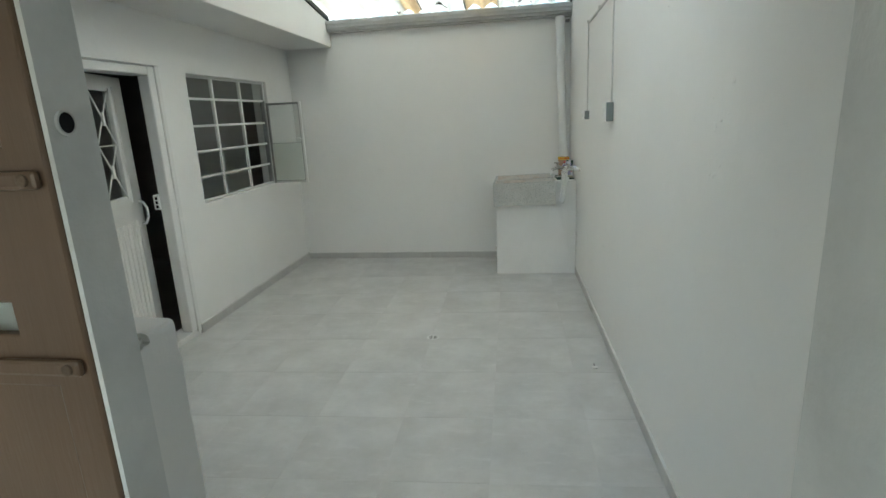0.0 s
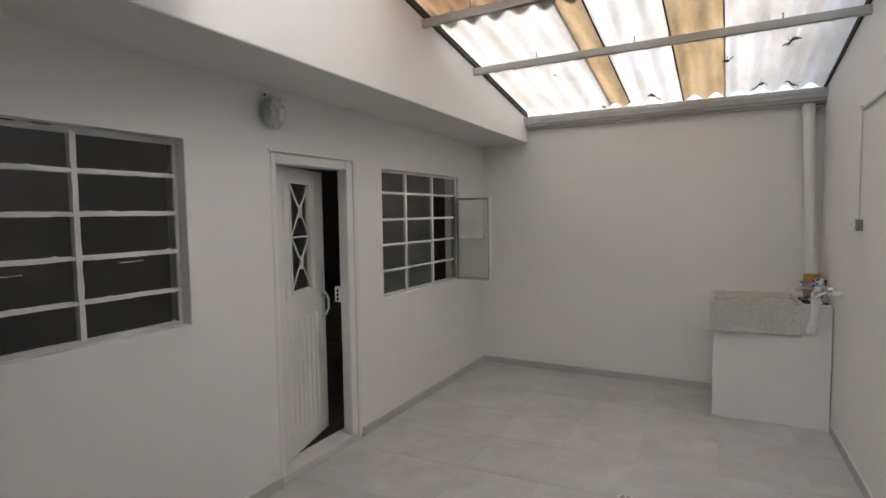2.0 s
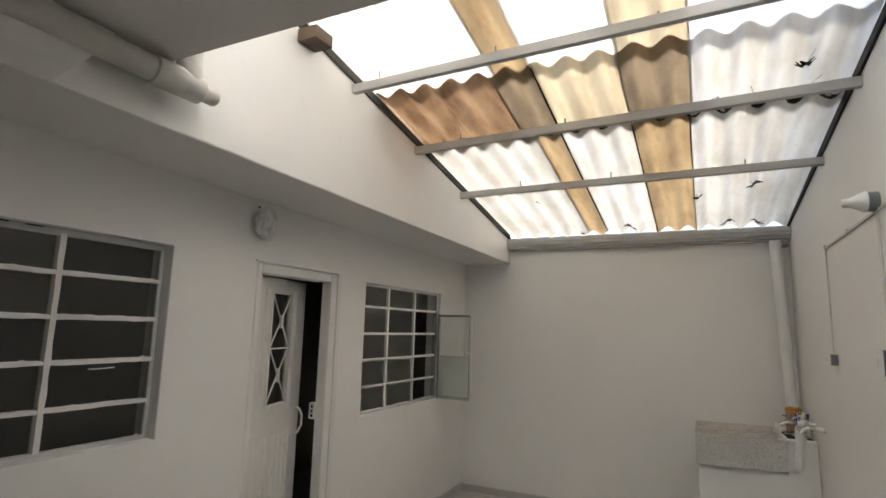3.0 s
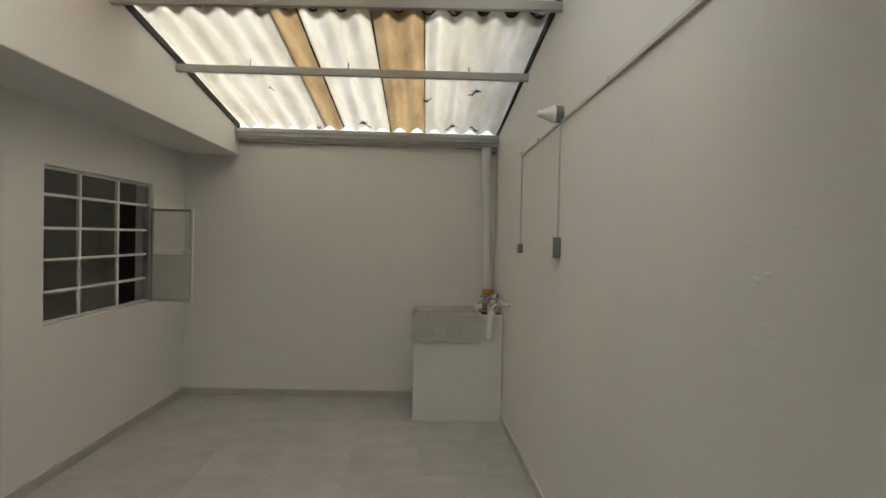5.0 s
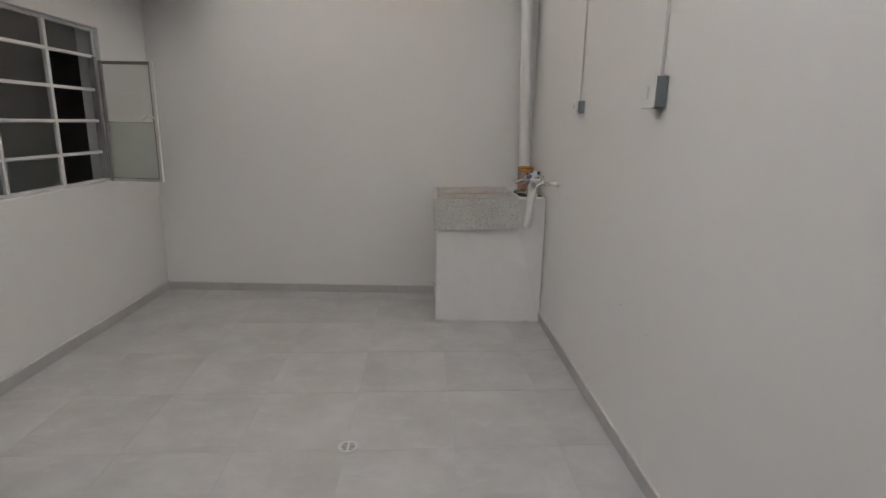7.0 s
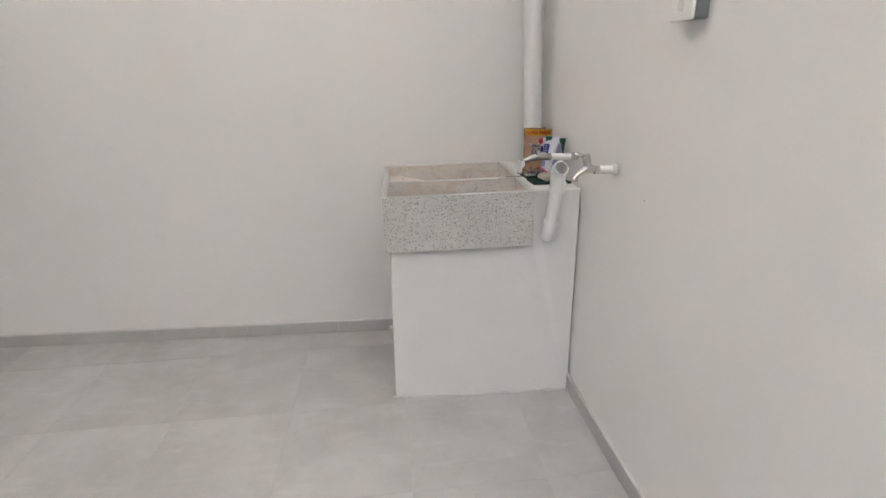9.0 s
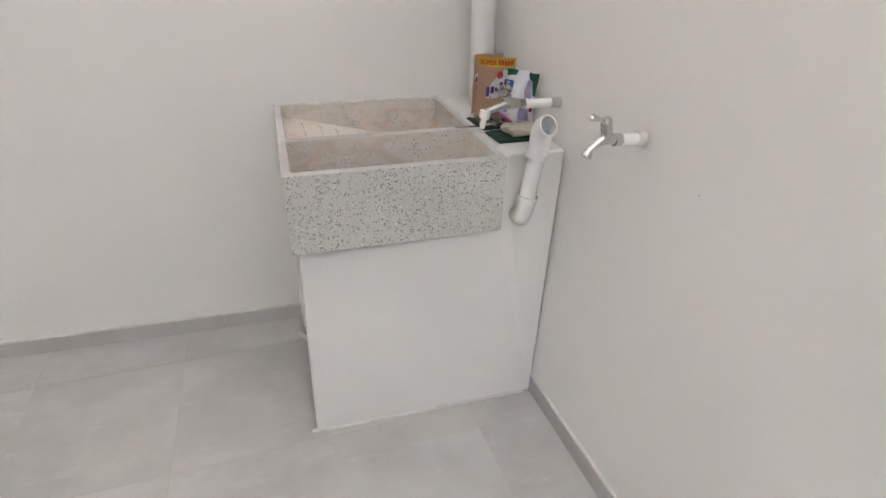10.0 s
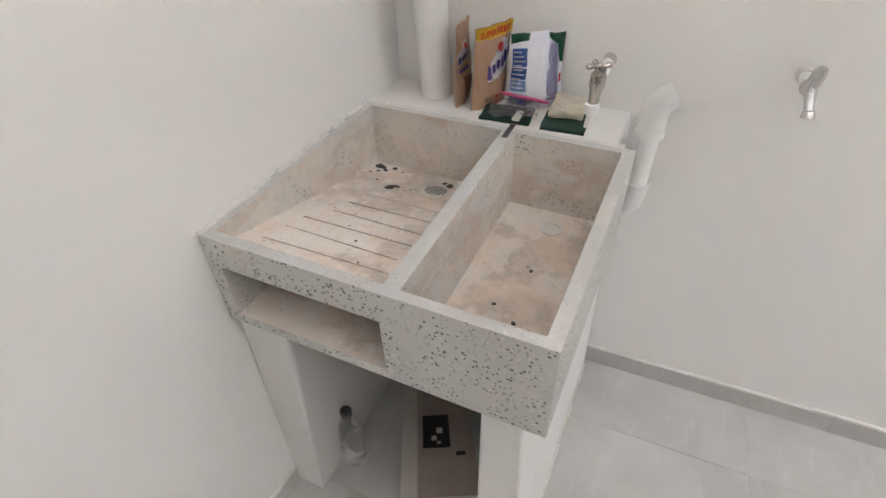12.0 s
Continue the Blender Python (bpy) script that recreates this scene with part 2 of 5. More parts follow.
TERRAZZO_WORN = terrazzo_material("worn_terrazzo", (0.68, 0.655, 0.615), (0.27, 0.255, 0.235), (0.71, 0.68, 0.64), 0.30, (0.70, 0.635, 0.565), 150.0, 0.46, 0.03, (0.56, 0.455, 0.375))
BASIN_FLOOR = terrazzo_material("washboard_cement", (0.78, 0.725, 0.67), (0.36, 0.30, 0.26), (0.80, 0.755, 0.705), 0.12, (0.70, 0.57, 0.475), 150.0, 0.48, 0.10, (0.44, 0.375, 0.315))
GROOVE_BROWN = surface("groove_brown", (0.26, 0.185, 0.14), (0.52, 0.42, 0.35), 0.9, 45.0, 160.0, 0.3)
GRIME = surface("wet_grime", (0.035, 0.03, 0.026), (0.07, 0.06, 0.05), 0.6, 25.0, 140.0, 0.5)
TERRAZZO_SPARSE = terrazzo_material("pale_terrazzo", (0.65, 0.645, 0.615), (0.16, 0.17, 0.15), (0.71, 0.70, 0.67), 0.46, (0.60, 0.58, 0.54), 135.0, 0.50, -0.06)
CEMENT_RIM = terrazzo_material("cement_rim", (0.56, 0.56, 0.55), (0.36, 0.365, 0.355), (0.63, 0.625, 0.61), 0.14, (0.47, 0.465, 0.45), 185.0, 0.48, 0.05)
SHEET_WHITE = sheet_material("white_roof_sheet", (0.72, 0.715, 0.705), (0.50, 0.475, 0.42), 0.7, 0.125, 0.004)
SHEET_BRIGHT = sheet_material("bright_roof_sheet", (0.86, 0.855, 0.84), (0.70, 0.68, 0.63), 0.5, 0.40, 0.05)
SHEET_CLEAR = sheet_material("clear_roof_sheet", (0.84, 0.86, 0.90), (0.74, 0.75, 0.76), 0.5, 0.54, 0.18)
# for an added, unseen row: passes most of the daylight
SHEET_UNSEEN = sheet_material("unseen_light_sheet", (0.93, 0.93, 0.925), (0.86, 0.85, 0.82), 0.5, 0.88, 0.05)
SHEET_BEIGE = sheet_material("beige_roof_sheet", (0.58, 0.485, 0.35), (0.36, 0.275, 0.18), 0.8, 0.17, 0.006)
SHEET_BROWN = sheet_material("brown_roof_sheet", (0.47, 0.355, 0.25), (0.20, 0.12, 0.075), 1.0, 0.21, 0.008)
SHEET_GREY = sheet_material("weathered_roof_sheet", (0.41, 0.345, 0.265), (0.22, 0.18, 0.135), 0.9, 0.185, 0.008)
SHEET_CREAM = sheet_material("cream_roof_sheet", (0.68, 0.62, 0.51), (0.46, 0.40, 0.31), 0.7, 0.175, 0.008)
TAR = surface("bitumen", (0.03, 0.03, 0.03), (0.06, 0.055, 0.05), 0.8, 12.0, 90.0, 0.4)
# leaf litter, and the painted shadow line along the sheet overlap
DEBRIS_AND_SHADE = surface("rotten_leaves_and_shade", (0.035, 0.028, 0.022), (0.07, 0.055, 0.042), 0.9, 20.0, 90.0, 0.4)
BROWN_WOOD = surface("brown_varnished_wood", (0.125, 0.075, 0.044), (0.10, 0.06, 0.036), 0.42, 2.0, 28.0, 0.15, stretch=(6.0, 6.0, 0.6))
RAW_WOOD = surface("dark_timber", (0.13, 0.09, 0.06), (0.09, 0.06, 0.04), 0.8, 3.0, 40.0, 0.4, stretch=(5.0, 0.6, 5.0))
BLACK = surface("black_plastic", (0.012, 0.012, 0.012), (0.02, 0.02, 0.02), 0.4, 8.0, 60.0, 0.05)
# near-black that paints the shade inside holes and gaps
HOLE_SHADE = surface("painted_hole_shade", (0.004, 0.004, 0.004), (0.006, 0.006, 0.006), 0.95, 8.0, 60.0, 0.0)
GLASS_DIRTY = glass_material("dusty_window_glass", (0.86, 0.88, 0.87), 0.03)
GLASS_FROST = glass_material("frosted_window_glass", (0.70, 0.75, 0.71), 0.32)
CLEAR_PLASTIC = glass_material("clear_plastic", (0.97, 0.97, 0.96), 0.05, 0.96)
CLOUDY_PLASTIC = glass_material("cloudy_plastic", (0.90, 0.895, 0.88), 0.30, 0.45)
# room colours lowered so that the unlit dark behind the panes is painted in
DARK_ROOM = surface("unlit_room_shade", (0.24, 0.225, 0.21), (0.20, 0.19, 0.175), 0.8, 2.0, 50.0, 0.1)
INDOOR_FLOOR = surface("unlit_floor_shade", (0.14, 0.13, 0.125), (0.11, 0.10, 0.10), 0.6, 2.0, 50.0, 0.05)
KRAFT = surface("kraft_foil", (0.42, 0.265, 0.175), (0.36, 0.22, 0.14), 0.40, 9.0, 70.0, 0.15)
KRAFT_DARK = surface("dark_kraft_print", (0.20, 0.095, 0.06), (0.25, 0.13, 0.08), 0.45, 9.0, 70.0, 0.1)
YELLOW = surface("yellow_print", (0.80, 0.55, 0.03), (0.74, 0.48, 0.03), 0.4, 10.0, 60.0, 0.06)
ORANGE = surface("orange_print", (0.66, 0.105, 0.01), (0.60, 0.09, 0.01), 0.4, 10.0, 60.0, 0.06)
RED = surface("red_print", (0.60, 0.03, 0.035), (0.52, 0.03, 0.03), 0.4, 10.0, 60.0, 0.06)
PURPLE = surface("purple_print", (0.10, 0.06, 0.30), (0.08, 0.05, 0.26), 0.4, 10.0, 60.0, 0.06)
FILM_WHITE = surface("white_print_film", (0.74, 0.75, 0.80), (0.66, 0.67, 0.74), 0.3, 12.0, 60.0, 0.1)
FILM_LILAC = surface("lilac_print", (0.42, 0.42, 0.60), (0.36, 0.36, 0.55), 0.32, 12.0, 60.0, 0.1)
BLUE = surface("blue_print", (0.05, 0.11, 0.42), (0.08, 0.18, 0.52), 0.34, 14.0, 60.0, 0.06)
LIGHT_BLUE = surface("light_blue_print", (0.22, 0.36, 0.66), (0.28, 0.42, 0.70), 0.34, 14.0, 60.0, 0.06)
GREEN = surface("green_print", (0.015, 0.13, 0.07), (0.02, 0.10, 0.06), 0.36, 14.0, 60.0, 0.06)
SCOURER = surface("scouring_fibre", (0.008, 0.035, 0.026), (0.014, 0.05, 0.036), 0.95, 30.0, 240.0, 1.0)
SOAP_WRAP = surface("cream_soap_wrapper", (0.55, 0.50, 0.41), (0.46, 0.41, 0.32), 0.5, 25.0, 80.0, 0.3)
PINK = surface("pink_plastic", (0.62, 0.08, 0.26), (0.55, 0.07, 0.22), 0.35, 12.0, 60.0, 0.05)
CARTON = surface("damp_carton", (0.42, 0.35, 0.31), (0.34, 0.27, 0.235), 0.85, 6.0, 60.0, 0.25)
CARTON_EDGE = surface("pale_carton", (0.62, 0.58, 0.53), (0.52, 0.48, 0.43), 0.85, 6.0, 60.0, 0.25)
BULB = surface("opal_bulb", (0.80, 0.79, 0.76), (0.74, 0.73, 0.70), 0.25, 6.0, 40.0, 0.02)

# ---- mesh helpers ----


def box(x0, x1, y0, y1, z0, z1, bevel=0.0, seg=2, bm=None):
    own = bmesh.new()
    bmesh.ops.create_cube(own, size=1.0)
    for v in own.verts:
        v.co = Vector(((x0 + x1) / 2 + v.co.x * (x1 - x0), (y0 + y1) / 2 + v.co.y * (y1 - y0), (z0 + z1) / 2 + v.co.z * (z1 - z0)))
    if bevel:
        bmesh.ops.bevel(own, geom=list(own.edges), offset=bevel, segments=seg, profile=0.5, affect="EDGES")
    if bm is None:
        return own
    join(bm, own)
    return bm


def join(bm, other, m=None):
    """Adds another bmesh to bm."""
    if m is not None:
        bmesh.ops.transform(other, matrix=m, verts=other.verts)
    me = bpy.data.meshes.new("tmp")
    other.to_mesh(me)
    bm.from_mesh(me)
    bpy.data.meshes.remove(me)
    other.free()
    return bm


def tube(points, radius, seg=16, cap=True, hollow=0.0):
    """A pipe along a line of points; radius may be a list. hollow: wall thickness of a pipe open at its ends."""
    pts = [Vector(p) for p in points]
    rad = list(radius) if isinstance(radius, (list, tuple)) else [radius] * len(pts)
    if hollow:
        pts = pts + pts[::-1]
        rad = rad + [r - hollow for r in rad[::-1]]
    bm = bmesh.new()
    n = len(pts)
    half = n // 2
    rings = []
    side = None
    for i, p in enumerate(pts):
        if hollow:
            lo, hi = (0, half - 1) if i < half else (half, n - 1)
        else:
            lo, hi = 0, n - 1
        d = pts[min(i + 1, hi)] - pts[max(i - 1, lo)]
        if hollow and i >= half:
            d = -d
        d.normalize()
        if side is None:
            side = d.orthogonal().normalized()
        side = (side - d * side.dot(d)).normalized()
        up = d.cross(side)
        rings.append([bm.verts.new(p + (side * math.cos(a) + up * math.sin(a)) * rad[i]) for a in [2 * math.pi * k / seg for k in range(seg)]])
    for a, b in zip(rings, rings[1:]):
        for k in range(seg):
            bm.faces.new((a[k], a[(k + 1) % seg], b[(k + 1) % seg], b[k]))
    if hollow:
        for k in range(seg):
            bm.faces.new((rings[-1][k], rings[-1][(k + 1) % seg], rings[0][(k + 1) % seg], rings[0][k]))
    elif cap:
        bm.faces.new(rings[0][::-1])
        bm.faces.new(rings[-1])
    bmesh.ops.recalc_face_normals(bm, faces=bm.faces)
    return bm


def lathe(profile, seg=24):
    """A turned shape round z from (radius, z) pairs."""
    return tube([(0, 0, z) for r, z in profile], [max(r, 0.0004) for r, z in profile], seg)


def prism(outline, axis, lo, hi):
    """Extrudes an outline: axis 'y' takes (x, z) pairs, 'x' takes (y, z), 'z' takes (x, y)."""
    bm = bmesh.new()
    put = {"y": lambda a, b, c: (a, c, b), "x": lambda a, b, c: (c, a, b), "z": lambda a, b, c: (a, b, c)}[axis]
    low = [bm.verts.new(put(a, b, lo)) for a, b in outline]
    high = [bm.verts.new(put(a, b, hi)) for a, b in outline]
    n = len(outline)
    for k in range(n):
        bm.faces.new((low[k], low[(k + 1) % n], high[(k + 1) % n], high[k]))
    bm.faces.new(low[::-1])
    bm.faces.new(high)
    bmesh.ops.recalc_face_normals(bm, faces=bm.faces)
    return bm


def link(name, bm, material, smooth=False):
    me = bpy.data.meshes.new(name)
    bm.to_mesh(me)
    bm.free()
    for mm in material if isinstance(material, (list, tuple)) else [material]:
        me.materials.append(mm)
    if smooth:
        me.polygons.foreach_set("use_smooth", [True] * len(me.polygons))
        me.set_sharp_from_angle(angle=radians(40))
    return new(name, me)


def part(name, bm, material, parent, label="", smooth=False):
    ob = link(name, bm, material, smooth)
    ob.parent = parent
    if label:
        ob["label"] = label
    return ob


def thing(name, label, category, group="", kind=""):
    """An Empty at the thing's base; its parts are built in the world and hung on it unmoved."""
    ob = new(name)
    ob.empty_display_size = 0.05
    return tagged(ob, label, category, group, kind)


def carve(bm, cutters, bevel=0.0):
    """bm less the cutters, as a new bmesh."""
    me = bpy.data.meshes.new("tmp")
    bm.to_mesh(me)
    bm.free()
    ob = new("tmp_solid", me)
    tools = []
    for c in cutters:
        cm = bpy.data.meshes.new("tmp")
        c.to_mesh(cm)
        c.free()
        tool = new("tmp_tool", cm)
        tools.append(tool)
        mod = ob.modifiers.new("cut", "BOOLEAN")
        mod.operation, mod.solver, mod.object = "DIFFERENCE", "EXACT", tool
    if bevel:
        bv = ob.modifiers.new("edge", "BEVEL")
        bv.width, bv.segments, bv.limit_method, bv.angle_limit = bevel, 2, "ANGLE", radians(30)
    bpy.context.view_layer.update()
    done = bpy.data.meshes.new_from_object(ob.evaluated_get(bpy.context.evaluated_depsgraph_get()))
    out = bmesh.new()
    out.from_mesh(done)
    for o in [ob] + tools:
        data = o.data
        bpy.data.objects.remove(o)
        bpy.data.meshes.remove(data)
    bpy.data.meshes.remove(done)
    return out


# ---- the shell: walls, slab, beam ----
XL, XR, YB, YF = -2.436, 0.70, 6.155, 0.70


def east_x(y):
    """The east wall runs a little out of square."""
    return 0.698 + 0.031 * (5.7 - y)


SLAB_Z, SLAB_Y = 2.70, 1.90
SOFFIT_X = -1.906


def roof_z(y):
    return 2.70 + 0.172 * (6.10 - y)


XE = 0.95
WIN_A = (0.94, 2.441, 1.130, 2.086)
WIN_B = (4.188, 5.545, 1.015, 2.048)
DOOR = (3.018, 3.838, 0.0, 2.072)

wall_west = carve(box(XL - 0.16, XL, -1.6, YB + 0.15, -0.12, 2.52), [
    box(XL - 0.3, XL + 0.1, WIN_A[0], WIN_A[1], WIN_A[2], WIN_A[3]),
    box(XL - 0.3, XL + 0.1, WIN_B[0], WIN_B[1], WIN_B[2], WIN_B[3]),
    box(XL - 0.3, XL + 0.1, DOOR[0], DOOR[1], 0.0, DOOR[3])], 0.006)
tagged(link("wall_west", wall_west, PLASTER), "white-painted plaster wall with two windows and a door", "wall", kind="structure")

beam = bmesh.new()
join(beam, box(XL - 0.158, SOFFIT_X, -1.6, YB + 0.149, 2.43, 3.74, 0.008))
for v in beam.verts:
    if v.co.z < 2.5:
        v.co.z -= 0.0105 * (v.co.y - 5.1)
tagged(link("wall_beam", beam, PLASTER), "white-painted overhanging beam under the upper wall", "beam", kind="structure")

tagged(link("wall_east", prism([(east_x(-1.6), -1.6), (1.05, -1.6), (1.05, YB + 0.15), (east_x(YB + 0.15), YB + 0.15)], "z", -0.12, 3.75), PLASTER), "white-painted plaster wall with small blisters and scuffs", "wall", kind="structure")
tagged(link("wall_north", box(XL, XE, YB, YB + 0.149, -0.12, 2.70), PLASTER), "plain cream-white painted plaster end wall", "wall", kind="structure")

LJ, RJ = -0.320, 0.500
south = carve(box(XL, XE, YF - 0.15, YF, -0.12, SLAB_Z), [box(LJ - 0.86, RJ + 0.03, YF - 0.3, YF + 0.1, -0.02, 2.14)], 0.006)
tagged(link("wall_south", south, PLASTER), "white wall round the doorway", "wall", kind="structure")
tagged(link("ceiling_slab", box(XL, XE, -1.6, SLAB_Y, SLAB_Z, SLAB_Z + 0.16, 0.006), SOFFIT), "painted concrete slab overhead", "ceiling", kind="structure")
tagged(link("wall_upper", box(SOFFIT_X, XE, 0.9, 1.05, SLAB_Z + 0.16, 3.9), PLASTER), "plain wall above the slab", "wall", kind="structure")

# the room that the walk starts from, and the dark rooms behind the windows
tagged(link("wall_hall_back", carve(box(XL, XE, -1.6, -1.45, -0.12, SLAB_Z), [box(-1.5, 0.1, -1.7, -1.3, 1.1, 2.1)]), PLASTER), "plain indoor wall with a window opening", "wall", kind="structure")
# dark wall and floor colours carry the lack of light in these rooms
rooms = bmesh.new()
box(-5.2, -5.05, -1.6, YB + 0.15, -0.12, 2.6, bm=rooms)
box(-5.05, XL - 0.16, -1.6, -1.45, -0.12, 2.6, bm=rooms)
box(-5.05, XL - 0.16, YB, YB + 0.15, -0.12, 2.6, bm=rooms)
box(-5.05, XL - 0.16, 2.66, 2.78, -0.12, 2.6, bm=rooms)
tagged(link("wall_rooms", rooms, DARK_ROOM), "plain walls of the rooms behind, coloured dark as unlit", "wall", kind="structure")
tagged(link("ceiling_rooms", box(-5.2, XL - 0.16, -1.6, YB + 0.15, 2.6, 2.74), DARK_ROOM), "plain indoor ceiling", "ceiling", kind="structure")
tagged(link("floor_rooms", box(-5.2, XL - 0.16, -1.6, YB + 0.15, -0.12, 0.0), INDOOR_FLOOR), "indoor floor coloured dark as unlit", "floor", kind="structure")

# ---- roof: corrugated sheets in three rows on grey purlins ----
roof = thing("roof", "corrugated lean-to roof of white and stained beige sheets", "roof", kind="structure")


def sheet(x0, x1, y0, y1, lift, material, label):
    bm = bmesh.new()
    nx, ny = max(8, int((x1 - x0) / 0.0145)), 8
    rows = []
    for j in range(ny + 1):
        y = y0 + (y1 - y0) * j / ny
        rows.append([])
        for i in range(nx + 1):
            x = x0 + (x1 - x0) * i / nx
            z = roof_z(y) + 0.024 * math.cos(2 * math.pi * (x + 1.9) / 0.177) + lift + 0.004 * noise.noise((x * 2, y * 1.5, lift * 90))
            rows[-1].append(bm.verts.new((x, y, z)))
    for a, b in zip(rows, rows[1:]):
        for i in range(nx):
            bm.faces.new((a[i], a[i + 1], b[i + 1], b[i]))
    bmesh.ops.solidify(bm, geom=list(bm.faces), thickness=0.003)
    return part("roof_sheet", bm, material, roof, label, True)


# lowest row, middle row, upper row
for x0, x1, m, txt in ((-1.905, -1.04, SHEET_WHITE, "white sheet"), (-1.055, -0.86, SHEET_BEIGE, "stained beige sheet"), (-0.875, -0.385, SHEET_WHITE, "white sheet"),
                       (-0.40, -0.048, SHEET_BEIGE, "stained beige sheet"), (-0.062, 0.76, SHEET_WHITE, "white sheet with leaf litter")):
    sheet(x0, x1, 4.06, 6.16, 0.026 + (0.004 if m is SHEET_BEIGE else 0), m, txt)
for x0, x1, m, txt in ((-1.905, -1.10, SHEET_BROWN, "rust-brown stained sheet"), (-1.115, -0.86, SHEET_GREY, "dark weathered sheet"), (-0.875, -0.385, SHEET_CREAM, "cream sheet"),
                       (-0.40, -0.03, SHEET_GREY, "dark weathered sheet"), (-0.045, 0.76, SHEET_WHITE, "white sheet")):
    sheet(x0, x1, 3.40, 4.2, 0.036 + (0.004 if m is SHEET_GREY else 0), m, txt)
for x0, x1, m, txt in ((-1.905, -1.075, SHEET_BRIGHT, "white sheet"), (-1.09, -0.868, SHEET_BEIGE, "stained beige sheet"), (-0.88, -0.378, SHEET_BRIGHT, "white sheet"),
                       (-0.395, -0.03, SHEET_CREAM, "streaked cream sheet"), (-0.045, 0.76, SHEET_CLEAR, "clear bluish sheet")):
    sheet(x0, x1, 2.32, 3.52, 0.048 + (0.004 if m is not SHEET_BRIGHT else 0), m, txt)
# extra row, never in view, added to brighten the walls near the slab
for x0, x1 in ((-1.905, -0.99), (-1.005, -0.09), (-0.105, 0.84)):
    sheet(x0, x1, 1.0, 2.40, 0.060, SHEET_UNSEEN, "added translucent sheet out of view, letting in extra daylight")


def purlin(yl, yr):
    bm = bmesh.new()
    zl, zr = roof_z(yl) - 0.034, roof_z(yr) - 0.034
    lo, hi = -0.055, 0.0
    sx0, sx1 = SOFFIT_X - 0.01, east_x(yr) + 0.01
    ring = []
    for x, y, z in ((sx0, yl, zl), (sx1, yr, zr)):
        ring.append([bm.verts.new((x, y + a, z + b)) for a, b in ((-0.02, lo), (0.02, lo), (0.02, hi), (-0.02, hi))])
    for k in range(4):
        bm.faces.new((ring[0][k], ring[0][(k + 1) % 4], ring[1][(k + 1) % 4], ring[1][k]))
    bm.faces.new(ring[0][::-1])
    bm.faces.new(ring[1])
    bmesh.ops.recalc_face_normals(bm, faces=bm.faces)
    bmesh.ops.bevel(bm, geom=list(bm.edges), offset=0.003, segments=1, affect="EDGES")
    return part("purlin", bm, PURLIN_PAINT, roof, "grey-painted steel purlin")


for yl, yr in ((3.165, 3.085), (3.965, 3.87), (4.80, 4.76), (2.36, 2.32)):
    purlin(yl, yr)
for xa, xb, w in ((SOFFIT_X, SOFFIT_X, 0.014), (east_x(2.32), east_x(6.12), -0.016)):
    fb = prism([(2.32, roof_z(2.32) - 0.02), (6.12, roof_z(6.12) - 0.02), (6.12, roof_z(6.12) + 0.03), (2.32, roof_z(2.32) + 0.03)], "x", 0.0, w)
    for v in fb.verts:
        v.co.x += xa + (xb - xa) * (v.co.y - 2.32) / 3.80
    part("edge_flashing", fb, TAR, roof, "black bitumen edge seal")
# dark mastic along the sheet joints
for x, y0, y1, lift in ((-0.866, 4.08, 6.14, 0.018), (-0.392, 4.08, 6.14, 0.018), (-0.866, 3.42, 4.06, 0.028), (-0.054, 4.08, 6.14, 0.018)):
    w = 0.0045 if x < -0.3 else 0.002
    bm = bmesh.new()
    rows = []
    for j in range(25):
        y = y0 + (y1 - y0) * j / 24
        k = w * (1 + 0.7 * noise.noise((x * 9, y * 7, 3.0)))
        rows.append([bm.verts.new((xx, y, roof_z(y) + 0.024 * math.cos(2 * math.pi * (xx + 1.9) / 0.177) + lift)) for xx in (x - k, x + k)])
    for a, b in zip(rows, rows[1:]):
        bm.faces.new((a[0], a[1], b[1], b[0]))
    bmesh.ops.solidify(bm, geom=list(bm.faces), thickness=0.003)
    part("joint_seal", bm, TAR, roof, "black mastic line along a sheet joint")
# grime gathered under the overlap above the middle purlin, scalloped shadow painted in
for x in (-1.82, -1.64, -1.46, -1.28, -1.10, -0.93, -0.76, -0.58, -0.22, 0.0, 0.13, 0.31, 0.49, 0.65):
    rr = random.Random(int(x * 100))
    bm = bmesh.new()
    L, dpt = rr.uniform(0.045, 0.075), rr.uniform(0.018, 0.045)
    vs = []
    for q in range(14):
        b = 2 * math.pi * q / 14
        k = rr.uniform(0.75, 1.2)
        xx, yy = x + L * k * math.cos(b), 4.078 + dpt * k * math.sin(b)
        vs.append(bm.verts.new((xx, yy, roof_z(yy) + 0.024 * math.cos(2 * math.pi * (xx + 1.9) / 0.177) + 0.018)))
    bm.faces.new(vs)
    bmesh.ops.solidify(bm, geom=list(bm.faces), thickness=0.002)
    part("overlap_grime_and_shade", bm, DEBRIS_AND_SHADE, roof, "dark grime and painted shadow in the sheet overlap")
# bolts that hold the sheets down
for y, xs in ((3.12, (-1.72, -0.98, -0.16, 0.58)), (3.92, (-1.54, -0.79, 0.10)), (4.76, (-1.36, -0.63, 0.28))):
    for x in xs:
        part("roof_bolt", tube([(x, y + 0.035, roof_z(y) - 0.03), (x, y + 0.035, roof_z(y) + 0.012)], 0.005, 8), BARE_STEEL, roof)

tagged(link("rafter_end", box(-1.903, -1.78, 2.64, 2.78, 3.19, 3.26, 0.004), RAW_WOOD), "dark brown timber end under the roof", "timber", kind="structure")


